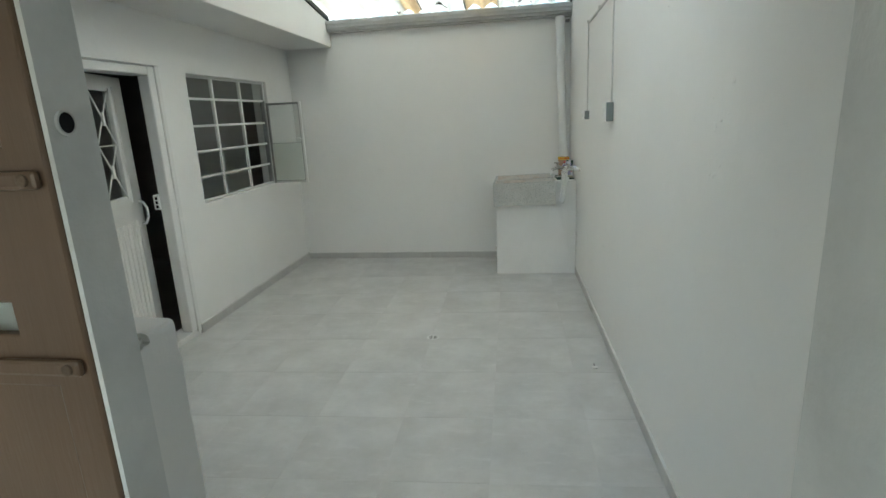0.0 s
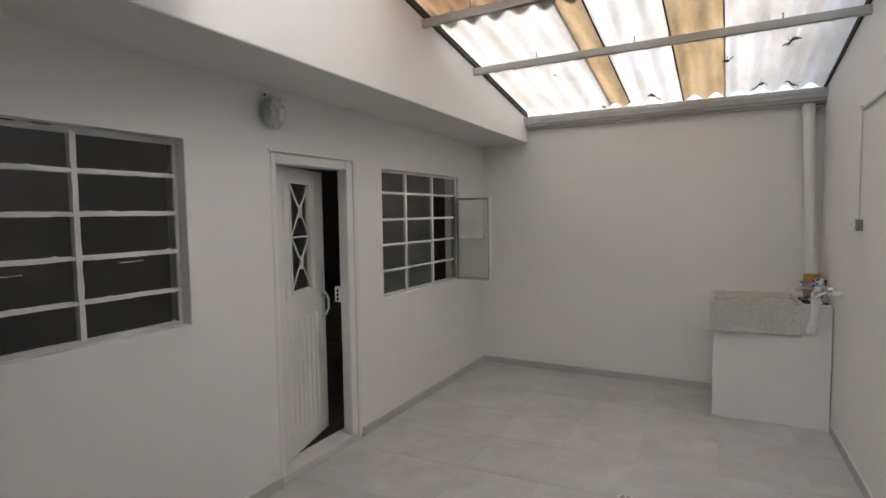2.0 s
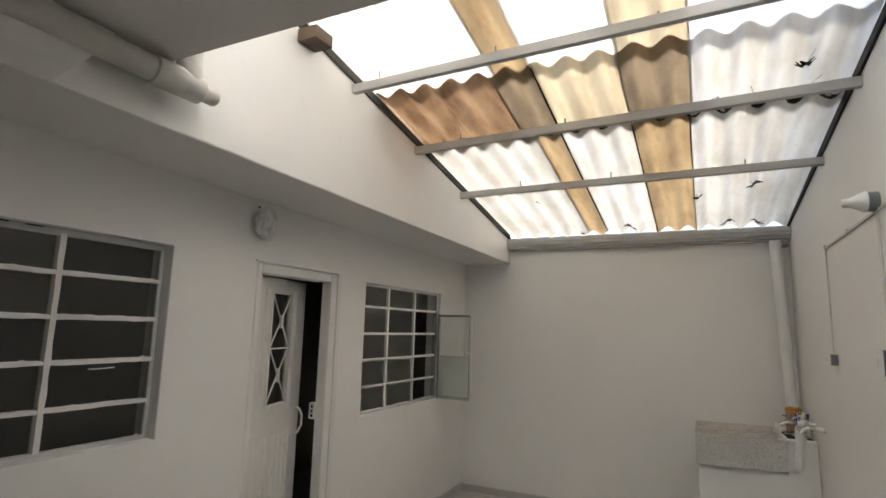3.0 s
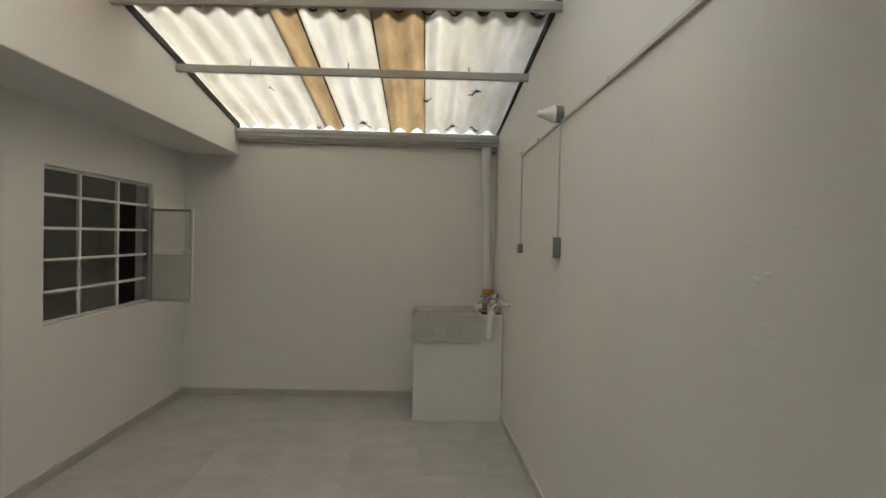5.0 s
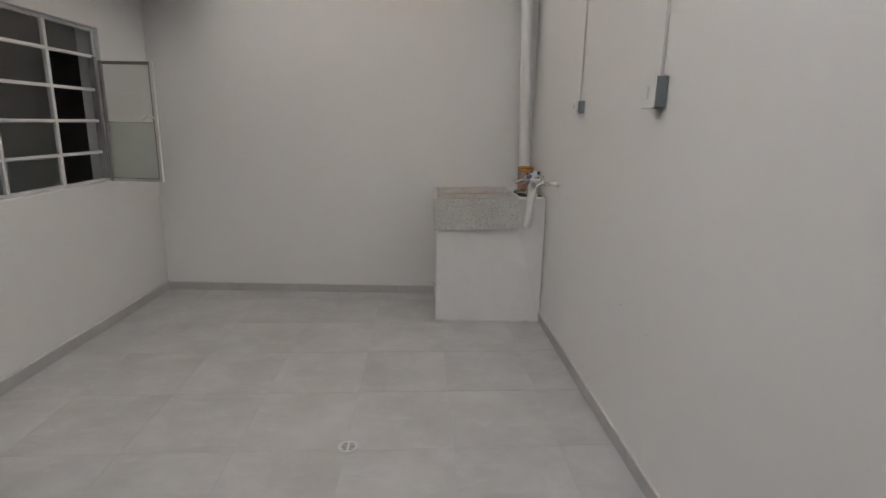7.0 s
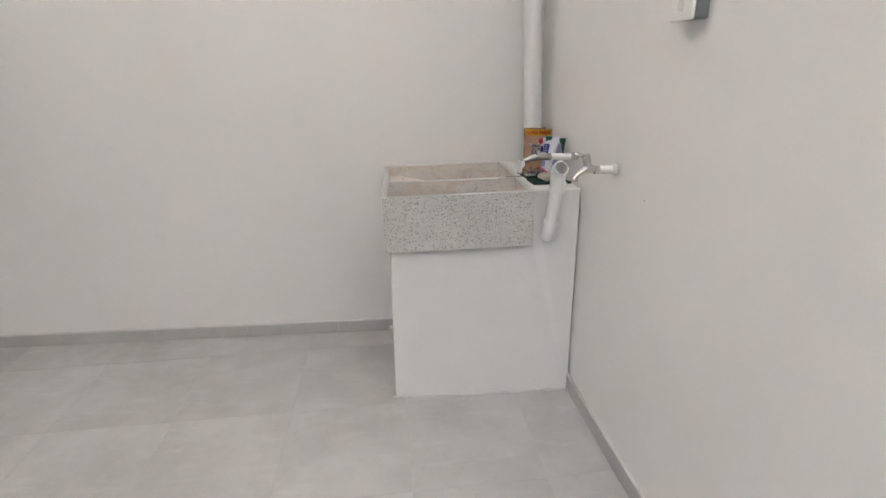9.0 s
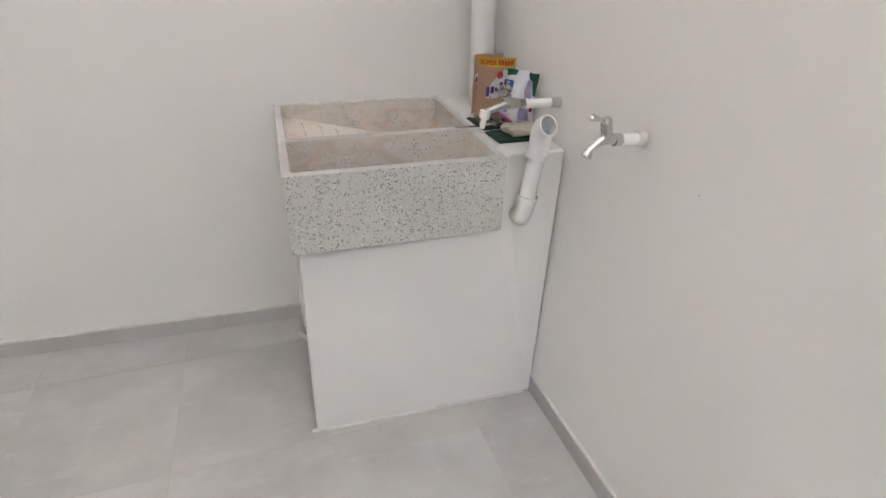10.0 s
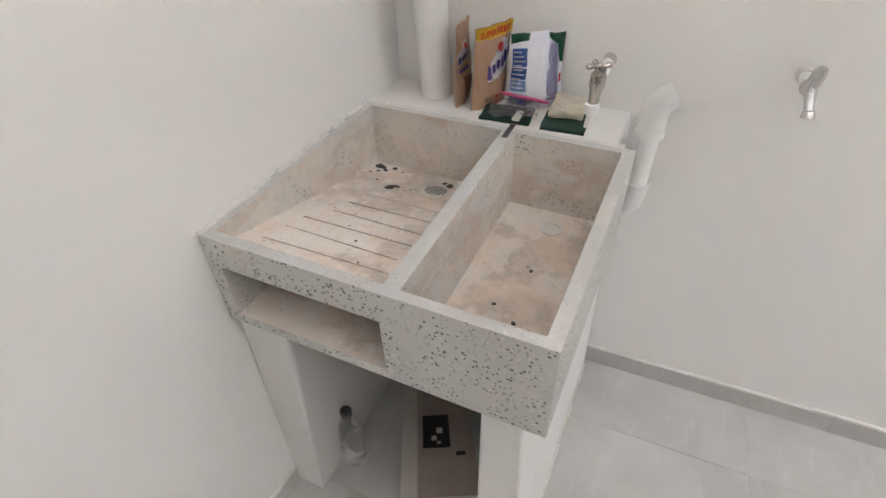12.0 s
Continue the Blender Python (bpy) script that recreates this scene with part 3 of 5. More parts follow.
def leaf_litter(x, y, size, seed):
    """A clump of rotten leaves caught under the roof sheets."""
    rnd = random.Random(seed)
    bm = bmesh.new()

    def lay(px, py):
        return (px, py, roof_z(py) + 0.024 * math.cos(2 * math.pi * (px + 1.9) / 0.177) + 0.013 - rnd.uniform(0, 0.002))

    for k in range(2 + seed % 2):
        t, lobes = rnd.uniform(0, 6.28), rnd.choice((3, 4, 5))
        cx, cy = x + (size * 0.35 * math.cos(t) if k else 0), y + (size * 0.25 * math.sin(t) if k else 0)
        L = size * (0.55 if k == 0 else rnd.uniform(0.22, 0.38))
        hub = bm.verts.new(lay(cx, cy))
        vs = []
        for q in range(24):
            b = 2 * math.pi * q / 24
            rr = L * (0.62 + 0.30 * math.cos(lobes * b + t) + rnd.uniform(-0.06, 0.06))
            vs.append(bm.verts.new(lay(cx + rr * math.cos(b), cy + rr * 0.8 * math.sin(b))))
        for q in range(24):
            bm.faces.new((hub, vs[q], vs[(q + 1) % 24]))
    a = rnd.uniform(-0.6, 0.6)
    st = [(x + size * d_ * math.sin(a) * 1.0, y - size * d_) for d_ in (0.2, 0.6, 1.0)]
    for (xa, ya), (xb, yb) in zip(st, st[1:]):
        bm.faces.new([bm.verts.new(lay(*c)) for c in ((xa - 0.0022, ya), (xa + 0.0022, ya), (xb + 0.0018, yb), (xb - 0.0018, yb))])
    bmesh.ops.solidify(bm, geom=list(bm.faces), thickness=0.0015)
    return tagged(link("leaf_litter", bm, DEBRIS_AND_SHADE), "dark clump of dry leaves caught under the roof sheet", "leaves", "leaf litter on the roof")


for k, (x, y, s) in enumerate(((0.36, 5.22, 0.085), (-0.03, 5.35, 0.06), (-0.63, 6.0, 0.09), (0.2, 6.02, 0.08), (0.44, 6.04, 0.08), (0.30, 4.02, 0.10), (0.52, 4.05, 0.11), (0.05, 4.03, 0.07), (-1.35, 5.3, 0.05), (0.50, 3.72, 0.07), (-0.75, 4.04, 0.08), (-1.1, 6.05, 0.05))):
    leaf_litter(x, y, s * 1.3, k)

# ---- gutter and downpipe ----
gutter = thing("gutter", "grey galvanised steel gutter along the low roof edge", "gutter", kind="structure")
gx0, gx1 = SOFFIT_X, XR - 0.010
part("trough", prism([(6.045, 2.655), (6.041, 2.66), (6.041, 2.60), (6.06, 2.595), (6.066, 2.572), (6.15, 2.567), (6.15, 2.66), (6.146, 2.66), (6.146, 2.572), (6.07, 2.577), (6.064, 2.60), (6.046, 2.605)], "x", gx0, gx1), GALV, gutter)
part("front_lip", box(gx0, gx1, 6.024, 6.041, 2.632, 2.668, 0.004), GALV, gutter, "folded front lip")
part("bottom_strip", box(gx0 + 0.03, gx1, 6.085, 6.15, 2.552, 2.566, 0.003), PURLIN_PAINT, gutter, "painted support strip")

downpipe = thing("downpipe", "white PVC downpipe from the gutter to the sink ledge", "pipe", kind="structure")
DPX, DPY = 0.566, 6.062
part("pipe", tube([(DPX + 0.054, 6.005, 0.93), (DPX + 0.024, 6.034, 1.75), (DPX, DPY, 2.50), (DPX, DPY, 2.55)], 0.043, 24), PVC, downpipe, smooth=True)
part("socket", tube([(DPX, DPY, 2.47), (DPX, DPY, 2.475), (DPX, DPY, 2.545)], [0.044, 0.0475, 0.0475], 24), PVC, downpipe, "pipe socket", True)
part("clip", box(DPX + 0.06, DPX + 0.10, 6.06, 6.15, 2.50, 2.52, 0.003), BARE_STEEL, downpipe, "dark steel bracket")

# ---- windows ----


def rod(bm, x0, x1, y0, y1, z0, z1, bevel=0.003):
    return box(x0, x1, y0, y1, z0, z1, bevel, 1, bm)


def painted_bar(x0, x1, y0, y1, z0, z1, seed):
    """A steel bar under many coats of paint: its edges wander."""
    along = 1 if y1 - y0 > z1 - z0 else 2
    lo, hi = (y0, y1) if along == 1 else (z0, z1)
    a, b = (z0, z1) if along == 1 else (y0, y1)
    n = max(6, int((hi - lo) / 0.025))
    bm = bmesh.new()
    rows = []
    for k in range(n + 1):
        u = lo + (hi - lo) * k / n
        da = 0.0035 * noise.noise((u * 14, seed, 0.0)) + 0.0018 * noise.noise((u * 60, seed, 2.0))
        db = 0.0035 * noise.noise((u * 14, seed, 9.0)) + 0.0018 * noise.noise((u * 60, seed, 7.0))
        dx = 0.002 * noise.noise((u * 20, seed, 5.0))
        ring4 = ((x0, a + da), (x1 + dx, a + da + 0.003), (x1 + dx, b + db - 0.003), (x0, b + db))
        rows.append([bm.verts.new((x, u, w_) if along == 1 else (x, w_, u)) for x, w_ in ring4])
    for p_, q_ in zip(rows, rows[1:]):
        for k in range(4):
            bm.faces.new((p_[k], p_[(k + 1) % 4], q_[(k + 1) % 4], q_[k]))
    bm.faces.new(rows[0])
    bm.faces.new(rows[-1][::-1])
    bmesh.ops.recalc_face_normals(bm, faces=bm.faces)
    return bm


def window_a():
    y0, y1, z0, z1 = WIN_A
    w = thing("window_1", "steel window of dark panes in thickly painted white bars", "window", kind="structure")
    fx = XL - 0.062
    fr = bmesh.new()
    rod(fr, fx - 0.03, fx, y0, y1, z1 - 0.03, z1)
    rod(fr, fx - 0.03, fx, y0, y1, z0, z0 + 0.024)
    rod(fr, fx - 0.029, fx - 0.001, y1 - 0.022, y1, z0 + 0.02, z1 - 0.02)
    rod(fr, fx - 0.029, fx - 0.001, y0, y0 + 0.022, z0 + 0.02, z1 - 0.02)
    part("window_frame", fr, FRAME_GREY, w)
    cols = [y0 + 0.011, y0 + 0.51, 1.950, y1 - 0.011]
    for c in cols[1:3]:
        part("mullion", painted_bar(fx - 0.027, fx + 0.004, c - 0.015, c + 0.015, z0 + 0.02, z1 - 0.02, c * 3), WHITE_PAINT, w, smooth=True)
    zs = [z0 + 0.012, 1.317, 1.514, 1.708, 1.898, z1 - 0.018]
    for k in range(1, 5):
        part("glazing_bar", painted_bar(fx - 0.025, fx + 0.001, y0 + 0.015, y1 - 0.015, zs[k] - 0.0115, zs[k] + 0.0115, k * 5.3), WHITE_PAINT, w, smooth=True)
    for a, b in zip(cols, cols[1:]):
        for c, d in zip(zs, zs[1:]):
            pane = part("pane", box(fx - 0.018, fx - 0.014, a + 0.004, b - 0.004, c + 0.004, d - 0.004), GLASS_DIRTY, w)
    # ragged paint left on the glass along the bars
    rnd = random.Random(4)
    for a, b in zip(cols, cols[1:]):
        for c in zs[:5]:
            bm = bmesh.new()
            y = a + 0.012
            top = []
            while y < b - 0.012:
                top.append((y, c + 0.012 + rnd.uniform(-0.001, 0.0025) + (rnd.uniform(0.002, 0.007) if rnd.random() < 0.06 else 0)))
                y += 0.02
            outline = [(a + 0.012, c + 0.008), (top[-1][0], c + 0.008)] + top[::-1]
            join(bm, prism(outline, "x", fx - 0.0138, fx - 0.0125))
            part("paint_edge", bm, WHITE_PAINT, w, "ragged paint line on the glass")
    for ya, yb, zz in ((y0 + 0.56, y0 + 0.80, zs[1] + 0.145), (y0 + 0.60, y0 + 0.72, zs[2] + 0.155), (2.13, 2.25, zs[2] - 0.034), (y0 + 0.08, y0 + 0.30, zs[0] + 0.12)):
        n = 9
        up = [(ya + (yb - ya) * k / n, zz + 0.003 + rnd.uniform(-0.002, 0.003)) for k in range(n + 1)]
        dn = [(a_, b_ - rnd.uniform(0.002, 0.006)) for a_, b_ in up]
        part("paint_streak", prism(dn + up[::-1], "x", fx - 0.0138, fx - 0.0130), WHITE_PAINT, w, "dried paint streak")
    # black strips on the frame stand for the shade in its top gap
    for a, b in ((y0 + 0.50, y0 + 0.80), (y0 + 0.86, y0 + 0.93)):
        part("frame_gap_shade", box(fx - 0.004, fx + 0.0015, a, b, z1 - 0.007, z1 - 0.003), HOLE_SHADE, w, "black strip painting the shade in a gap over the frame")
    part("sill", box(fx, XL - 0.001, y0, y1, z0 - 0.001, z0 + 0.004), PLASTER, w)
    return w


def window_b():
    y0, y1, z0, z1 = WIN_B
    w = thing("window_2", "steel window of dark and frosted panes with one casement open", "window", kind="structure")
    fx = XL - 0.028
    fr = bmesh.new()
    rod(fr, fx - 0.03, fx, y0, y1, z1 - 0.022, z1)
    rod(fr, fx - 0.03, fx, y0, y1, z0, z0 + 0.022)
    rod(fr, fx - 0.029, fx - 0.001, y1 - 0.03, y1, z0 + 0.02, z1 - 0.02)
    rod(fr, fx - 0.029, fx - 0.001, y0, y0 + 0.018, z0 + 0.02, z1 - 0.02)
    part("window_frame", fr, FRAME_GREY, w)
    cols = [y0 + 0.009, 4.585, 5.052, y1 - 0.024]
    for c in cols[1:3]:
        part("mullion", rod(bmesh.new(), fx - 0.027, fx + 0.003, c - 0.013, c + 0.013, z0 + 0.02, z1 - 0.02), WHITE_PAINT, w)
    zs = [z0 + 0.011, 1.222, 1.434, 1.643, 1.861, z1 - 0.011]
    for k in range(1, 5):
        bright = part("glazing_bar", rod(bmesh.new(), fx - 0.025, fx + 0.001, y0 + 0.012, cols[2], zs[k] - 0.010, zs[k] + 0.010), WHITE_PAINT, w)
        part("security_bar", rod(bmesh.new(), fx - 0.028, fx - 0.006, cols[2] + 0.010, y1 - 0.028, zs[k] - 0.010, zs[k] + 0.010), WHITE_PAINT, w)
    for i, (a, b) in enumerate(zip(cols, cols[1:])):
        for k, (c, d) in enumerate(zip(zs, zs[1:])):
            if i == 2 and k < 4:
                continue
            part("pane", box(fx - 0.018, fx - 0.014, a + 0.004, b - 0.004, c + 0.004, d - 0.004), GLASS_FROST if k < 2 else GLASS_DIRTY, w, "frosted pane" if k < 2 else "")
    # grey rebate of the opening casement
    part("casement_rebate", rod(bmesh.new(), fx - 0.034, fx + 0.012, y1 - 0.052, y1 - 0.031, z0 + 0.022, zs[4]), BARE_STEEL, w, "bare grey steel rebate")
    # open casement, swung out square to the wall
    hy, hx = y1 - 0.02, XL - 0.012
    CT = 1.838
    leaf = part("casement", rod(bmesh.new(), hx, hx + 0.022, hy - 0.012, hy + 0.012, z0 - 0.002, CT + 0.002), BARE_STEEL, w, "open steel casement")
    L = 0.385
    sw = pose(hx, hy, 0, 0, 0, -4)

    def swung(bm):
        bmesh.ops.transform(bm, matrix=sw, verts=bm.verts)
        return bm

    part("outer_stile", swung(rod(bmesh.new(), L - 0.022, L, -0.010, 0.010, z0, CT)), WHITE_PAINT, leaf)
    part("top_rail", swung(rod(bmesh.new(), 0.012, L - 0.02, -0.010, 0.010, CT - 0.022, CT - 0.001)), BARE_STEEL, leaf)
    part("bottom_rail", swung(rod(bmesh.new(), 0.012, L - 0.02, -0.010, 0.010, z0, z0 + 0.020)), FRAME_GREY, leaf)
    part("putty_line", swung(rod(bmesh.new(), L - 0.028, L - 0.021, -0.011, 0.006, z0 + 0.02, CT - 0.022, 0.001)), BARE_STEEL, leaf, "dark putty line")
    part("putty_line", swung(rod(bmesh.new(), 0.014, L - 0.028, -0.011, 0.006, z0 + 0.020, z0 + 0.027, 0.001)), BARE_STEEL, leaf, "dark putty line")
    part("pane_joint", swung(rod(bmesh.new(), 0.014, L - 0.028, -0.005, 0.003, zs[2] - 0.009, zs[2] - 0.001, 0.001)), FRAME_GREY, leaf, "pale line between the panes")
    zm = zs[2] - 0.005
    p1 = part("pane", swung(box(0.015, L - 0.018, -0.003, 0.001, zm + 0.004, CT - 0.018)), GLASS_DIRTY, leaf, "clear pane")
    p2 = part("pane", swung(box(0.015, L - 0.018, -0.003, 0.001, z0 + 0.016, zm)), GLASS_FROST, leaf, "textured frosted pane")
    part("latch", swung(tube([(L - 0.02, -0.012, zm + 0.03), (L - 0.055, -0.022, zm + 0.05), (L - 0.10, -0.02, zm + 0.012)], [0.008, 0.006, 0.004], 10)), WHITE_PAINT, leaf, "small white casement latch", True)
    return w


window_a()
window_b()

# ---- metal door, ajar ----


def metal_door():
    y0, y1, _, z1 = DOOR
    d = thing("door_1", "white-painted metal door with diamond grille, standing ajar", "door", kind="structure")
    fr = bmesh.new()
    xb, xf = XL - 0.13, XL + 0.006
    rod(fr, XL - 0.078, xf, y1 - 0.104, y1 - 0.002, 0.05, z1 - 0.002, 0.006)
    rod(fr, XL - 0.076, xf + 0.012, y1 - 0.040, y1 + 0.006, 0.03, z1 + 0.004, 0.005)
    rod(fr, xb, xf - 0.004, y0 + 0.002, y0 + 0.045, 0.05, z1 - 0.002, 0.006)
    rod(fr, xb, xf - 0.002, y0 + 0.044, y1 - 0.103, z1 - 0.062, z1 - 0.003, 0.006)
    part("door_frame", fr, WHITE_PAINT, d, "thickly painted pressed steel frame")
    part("drip_mould", box(XL - 0.01, XL + 0.018, y0 - 0.02, y1 + 0.01, z1 + 0.004, z1 + 0.016, 0.004), PLASTER, d)
    part("threshold", box(XL - 0.155, XL + 0.004, y0 + 0.002, y1 - 0.002, 0.0, 0.05, 0.005), CAULK, d, "raised grey sill")
    W, zb, zt = 0.675, 0.062, z1 - 0.066
    m = pose(XL - 0.098, y0 + 0.105, 0, 0, 0, 90 + 15.5)

    def hung(bm):
        bmesh.ops.transform(bm, matrix=m, verts=bm.verts)
        return bm

    # local x along the leaf from the hinge, y towards the room's outside (negative)
    ga, gb, gz0, gz1 = 0.185, 0.455, 1.175, 1.905
    leaf = part("leaf", hung(carve(box(0, W, -0.018, 0.018, zb, zt, 0.004), [box(ga, gb, -0.1, 0.1, gz0, gz1)])), DOOR_PAINT, d)
    lip = bmesh.new()
    rod(lip, ga - 0.02, ga, -0.026, -0.017, gz0 - 0.02, gz1 + 0.02)
    rod(lip, gb, gb + 0.02, -0.026, -0.017, gz0 - 0.02, gz1 + 0.02)
    part("glazing_bead", hung(lip), DOOR_PAINT, leaf)
    part("pane", hung(box(ga, gb, 0.004, 0.008, gz0, gz1)), GLASS_DIRTY, leaf)
    zc = [gz0 + 0.01, gz0 + (gz1 - gz0) / 2, gz1 - 0.01]
    for lo, hi in zip(zc, zc[1:]):
        mid = (lo + hi) / 2
        xc = (ga + gb) / 2
        part("grille_bar", hung(tube([(ga + 0.006, -0.012, lo), (gb - 0.006, -0.012, hi)], 0.0055, 8)), DOOR_PAINT, leaf)
        part("grille_bar", hung(tube([(gb - 0.006, -0.016, lo), (ga + 0.006, -0.016, hi)], 0.0055, 8)), DOOR_PAINT, leaf)
        part("grille_plate", hung(box(xc - 0.016, xc + 0.016, -0.026, -0.010, mid - 0.045, mid + 0.045, 0.003)), DOOR_PAINT, leaf)
    part("grille_bar", hung(tube([(ga, -0.013, zc[1]), (gb, -0.013, zc[1])], 0.0055, 8)), DOOR_PAINT, leaf)
    for k in range(7):
        x = 0.125 + k * 0.066
        part("rib", hung(prism([(x - 0.012, -0.018), (x - 0.005, -0.031), (x + 0.005, -0.031), (x + 0.012, -0.018)], "z", 0.20, 0.985)), DOOR_PAINT, leaf, "pressed vertical rib")
    for x in (0.095, 0.52):
        part("rib", hung(prism([(x - 0.010, -0.018), (x - 0.004, -0.027), (x + 0.004, -0.027), (x + 0.010, -0.018)], "z", gz0 - 0.05, zt - 0.07)), DOOR_PAINT, leaf, "pressed vertical rib")
    hx = W - 0.05
    part("handle", hung(tube([(hx - 0.005, -0.018, 1.115), (hx, -0.045, 1.105), (hx + 0.012, -0.062, 1.06), (hx + 0.012, -0.062, 0.99), (hx - 0.004, -0.045, 0.945), (hx - 0.012, -0.018, 0.94)], [0.012, 0.010, 0.009, 0.009, 0.010, 0.012], 12)), WHITE_PAINT, leaf, "curved white pull handle", True)
    for z in (0.35, 1.05, 1.75):
        part("hinge", tube([(XL - 0.082, y0 + 0.092, z - 0.05), (XL - 0.082, y0 + 0.092, z + 0.05)], 0.010, 10), DOOR_PAINT, d, "", True)
    keep = carve(box(XL - 0.124, XL - 0.076, y1 - 0.112, y1 - 0.1055, 1.048, 1.155, 0.002), [box(XL - 0.112, XL - 0.090, y1 - 0.2, y1, 1.058 + k * 0.031, 1.080 + k * 0.031) for k in range(3)])
    # black backing paints the shade in the strike plate's holes
    for k in range(3):
        part("strike_hole_shade", box(XL - 0.112, XL - 0.090, y1 - 0.1072, y1 - 0.1052, 1.058 + k * 0.031, 1.080 + k * 0.031), HOLE_SHADE, d)
    part("lock_box", box(XL - 0.126, XL - 0.070, y1 - 0.1050, y1 - 0.060, 1.046, 1.157, 0.002), WHITE_PAINT, d)
    part("strike_plate", keep, WHITE_PAINT, d, "lock strike plate with three holes")
    return d


metal_door()

# ---- entrance: brown door folded back, jambs, parapet ----


def brown_door():
    d = thing("door_2", "brown varnished panel door leaf standing closed beside its white post", "door", kind="structure")
    m = pose(LJ - 0.006, YF - 0.051, 0, 0, 0, 180)
    W, T = 0.82, 0.030

    def hung(bm):
        bmesh.ops.transform(bm, matrix=m, verts=bm.verts)
        return bm

    holes = [box(0.092, W - 0.12, -0.1, 0.1, 1.405, 1.445), box(0.055, W - 0.12, -0.1, 0.1, 0.25, 1.335), box(0.055, W - 0.12, -0.1, 0.1, 1.63, 1.95)]
    leaf = part("leaf", hung(carve(box(0.002, W, -T / 2, T / 2, 0.02, 2.09, 0.004), holes, 0.006)), BROWN_WOOD, d)
    for z0, z1 in ((0.25, 1.335), (1.63, 1.95)):
        part("panel", hung(box(0.050, W - 0.115, -0.006, 0.006, z0 - 0.005, z1 + 0.005, 0.004)), BROWN_WOOD, leaf)
    part("pane", hung(box(0.088, W - 0.115, -0.003, 0.003, 1.40, 1.45)), GLASS_FROST, leaf, "frosted pane")
    for z in (1.592, 1.364):
        part("moulding", hung(box(0.010, W - 0.1, T / 2, T / 2 + 0.010, z - 0.011, z + 0.011, 0.005)), BROWN_WOOD, leaf)
        part("bolt_head", hung(tube([(0.026, T / 2 + 0.008, z), (0.026, T / 2 + 0.013, z), (0.026, T / 2 + 0.015, z)], [0.0075, 0.007, 0.003], 12)), RAW_WOOD, leaf, "", True)
    return d


brown_door()
post = carve(prism([(LJ, YF - 0.062), (LJ, YF + 0.006), (LJ - 0.05, YF + 0.006), (LJ - 0.05, YF - 0.034), (LJ - 0.0065, YF - 0.034), (LJ - 0.0065, YF - 0.062)], "z", 0.0, 2.09), [tube([(LJ - 0.03, YF - 0.037, 1.652), (LJ + 0.05, YF - 0.037, 1.652)], 0.011, 20)])
frame_2 = thing("doorway_frame", "grey-white painted door post with an black plug painting the shade in the empty lock hole", "door frame", kind="structure")
part("post", post, FRAME_GREY, frame_2)
# a black plug paints the shade inside the lock hole
part("lock_hole_shade", tube([(LJ - 0.03, YF - 0.037, 1.652), (LJ + 0.0012, YF - 0.037, 1.652)], 0.0118, 20), HOLE_SHADE, frame_2, "black plug painting the shade in the empty lock hole")
part("lock_washer", tube([(LJ - 0.004, YF - 0.037, 1.652), (LJ + 0.0035, YF - 0.037, 1.652)], 0.0145, 24, hollow=0.0025), FRAME_GREY, frame_2, "worn ring round the lock hole")
part("post", box(RJ, RJ + 0.029, YF - 0.158, YF + 0.004, 0.0, 2.12, 0.006), FRAME_GREY, frame_2)
part("head", box(LJ - 0.86, RJ, YF - 0.10, YF + 0.008, 2.09, 2.135, 0.006), FRAME_GREY, frame_2)

PX1 = -0.372
par = bmesh.new()
join(par, box(XL, PX1, YF + 0.001, YF + 0.160, 0.0, 1.342, 0.012, 3))
bmesh.ops.subdivide_edges(par, edges=[e for e in par.edges if e.calc_length() > 0.05], cuts=14, use_grid_fill=True)
for v in par.verts:
    v.co += Vector((noise.noise(v.co * 14), noise.noise(v.co * 14 + Vector((5, 0, 0))), noise.noise(v.co * 14 + Vector((0, 7, 0))))) * 0.003
# the broken corner: a ragged wedge out of the rim and a dark crack under it
wedge = prism([(PX1 - 0.036, YF - 0.03), (PX1 - 0.014, YF + 0.035), (PX1 - 0.024, YF + 0.06), (PX1 - 0.010, YF + 0.085), (PX1 + 0.036, YF + 0.10), (PX1 + 0.046, YF - 0.03)], "z", 1.325, 1.40)
crack = prism([(YF + 0.000, 1.3325), (YF + 0.045, 1.330), (YF + 0.090, 1.3290), (YF + 0.075, 1.325), (YF + 0.045, 1.315), (YF + 0.000, 1.303)], "x", PX1 - 0.084, PX1 + 0.036)
par = carve(par, [wedge, crack])
crumbs = bmesh.new()
rc = random.Random(3)
for k in range(9):
    c_ = bmesh.new()
    bmesh.ops.create_icosphere(c_, subdivisions=1, radius=1.0)
    s_ = rc.uniform(0.004, 0.010)
    o_ = Vector((PX1 - 0.020 + rc.uniform(-0.006, 0.010), YF + 0.03 + k * 0.009, 1.328 + s_ * 0.3))
    for v in c_.verts:
        v.co = o_ + v.co * s_ * (1 + 0.5 * noise.noise(v.co * 2 + o_ * 50))
    join(crumbs, c_)
parapet = tagged(link("parapet", par, PLASTER_ROUGH), "low white plastered parapet with a chipped corner", "parapet", kind="structure")
part("broken_mortar", crumbs, CAULK, parapet, "crumbled mortar")
part("chip_mark", box(PX1 - 0.074, PX1 - 0.060, YF + 0.088, YF + 0.094, 1.3415, 1.3442, 0.001), GRIME, parapet)

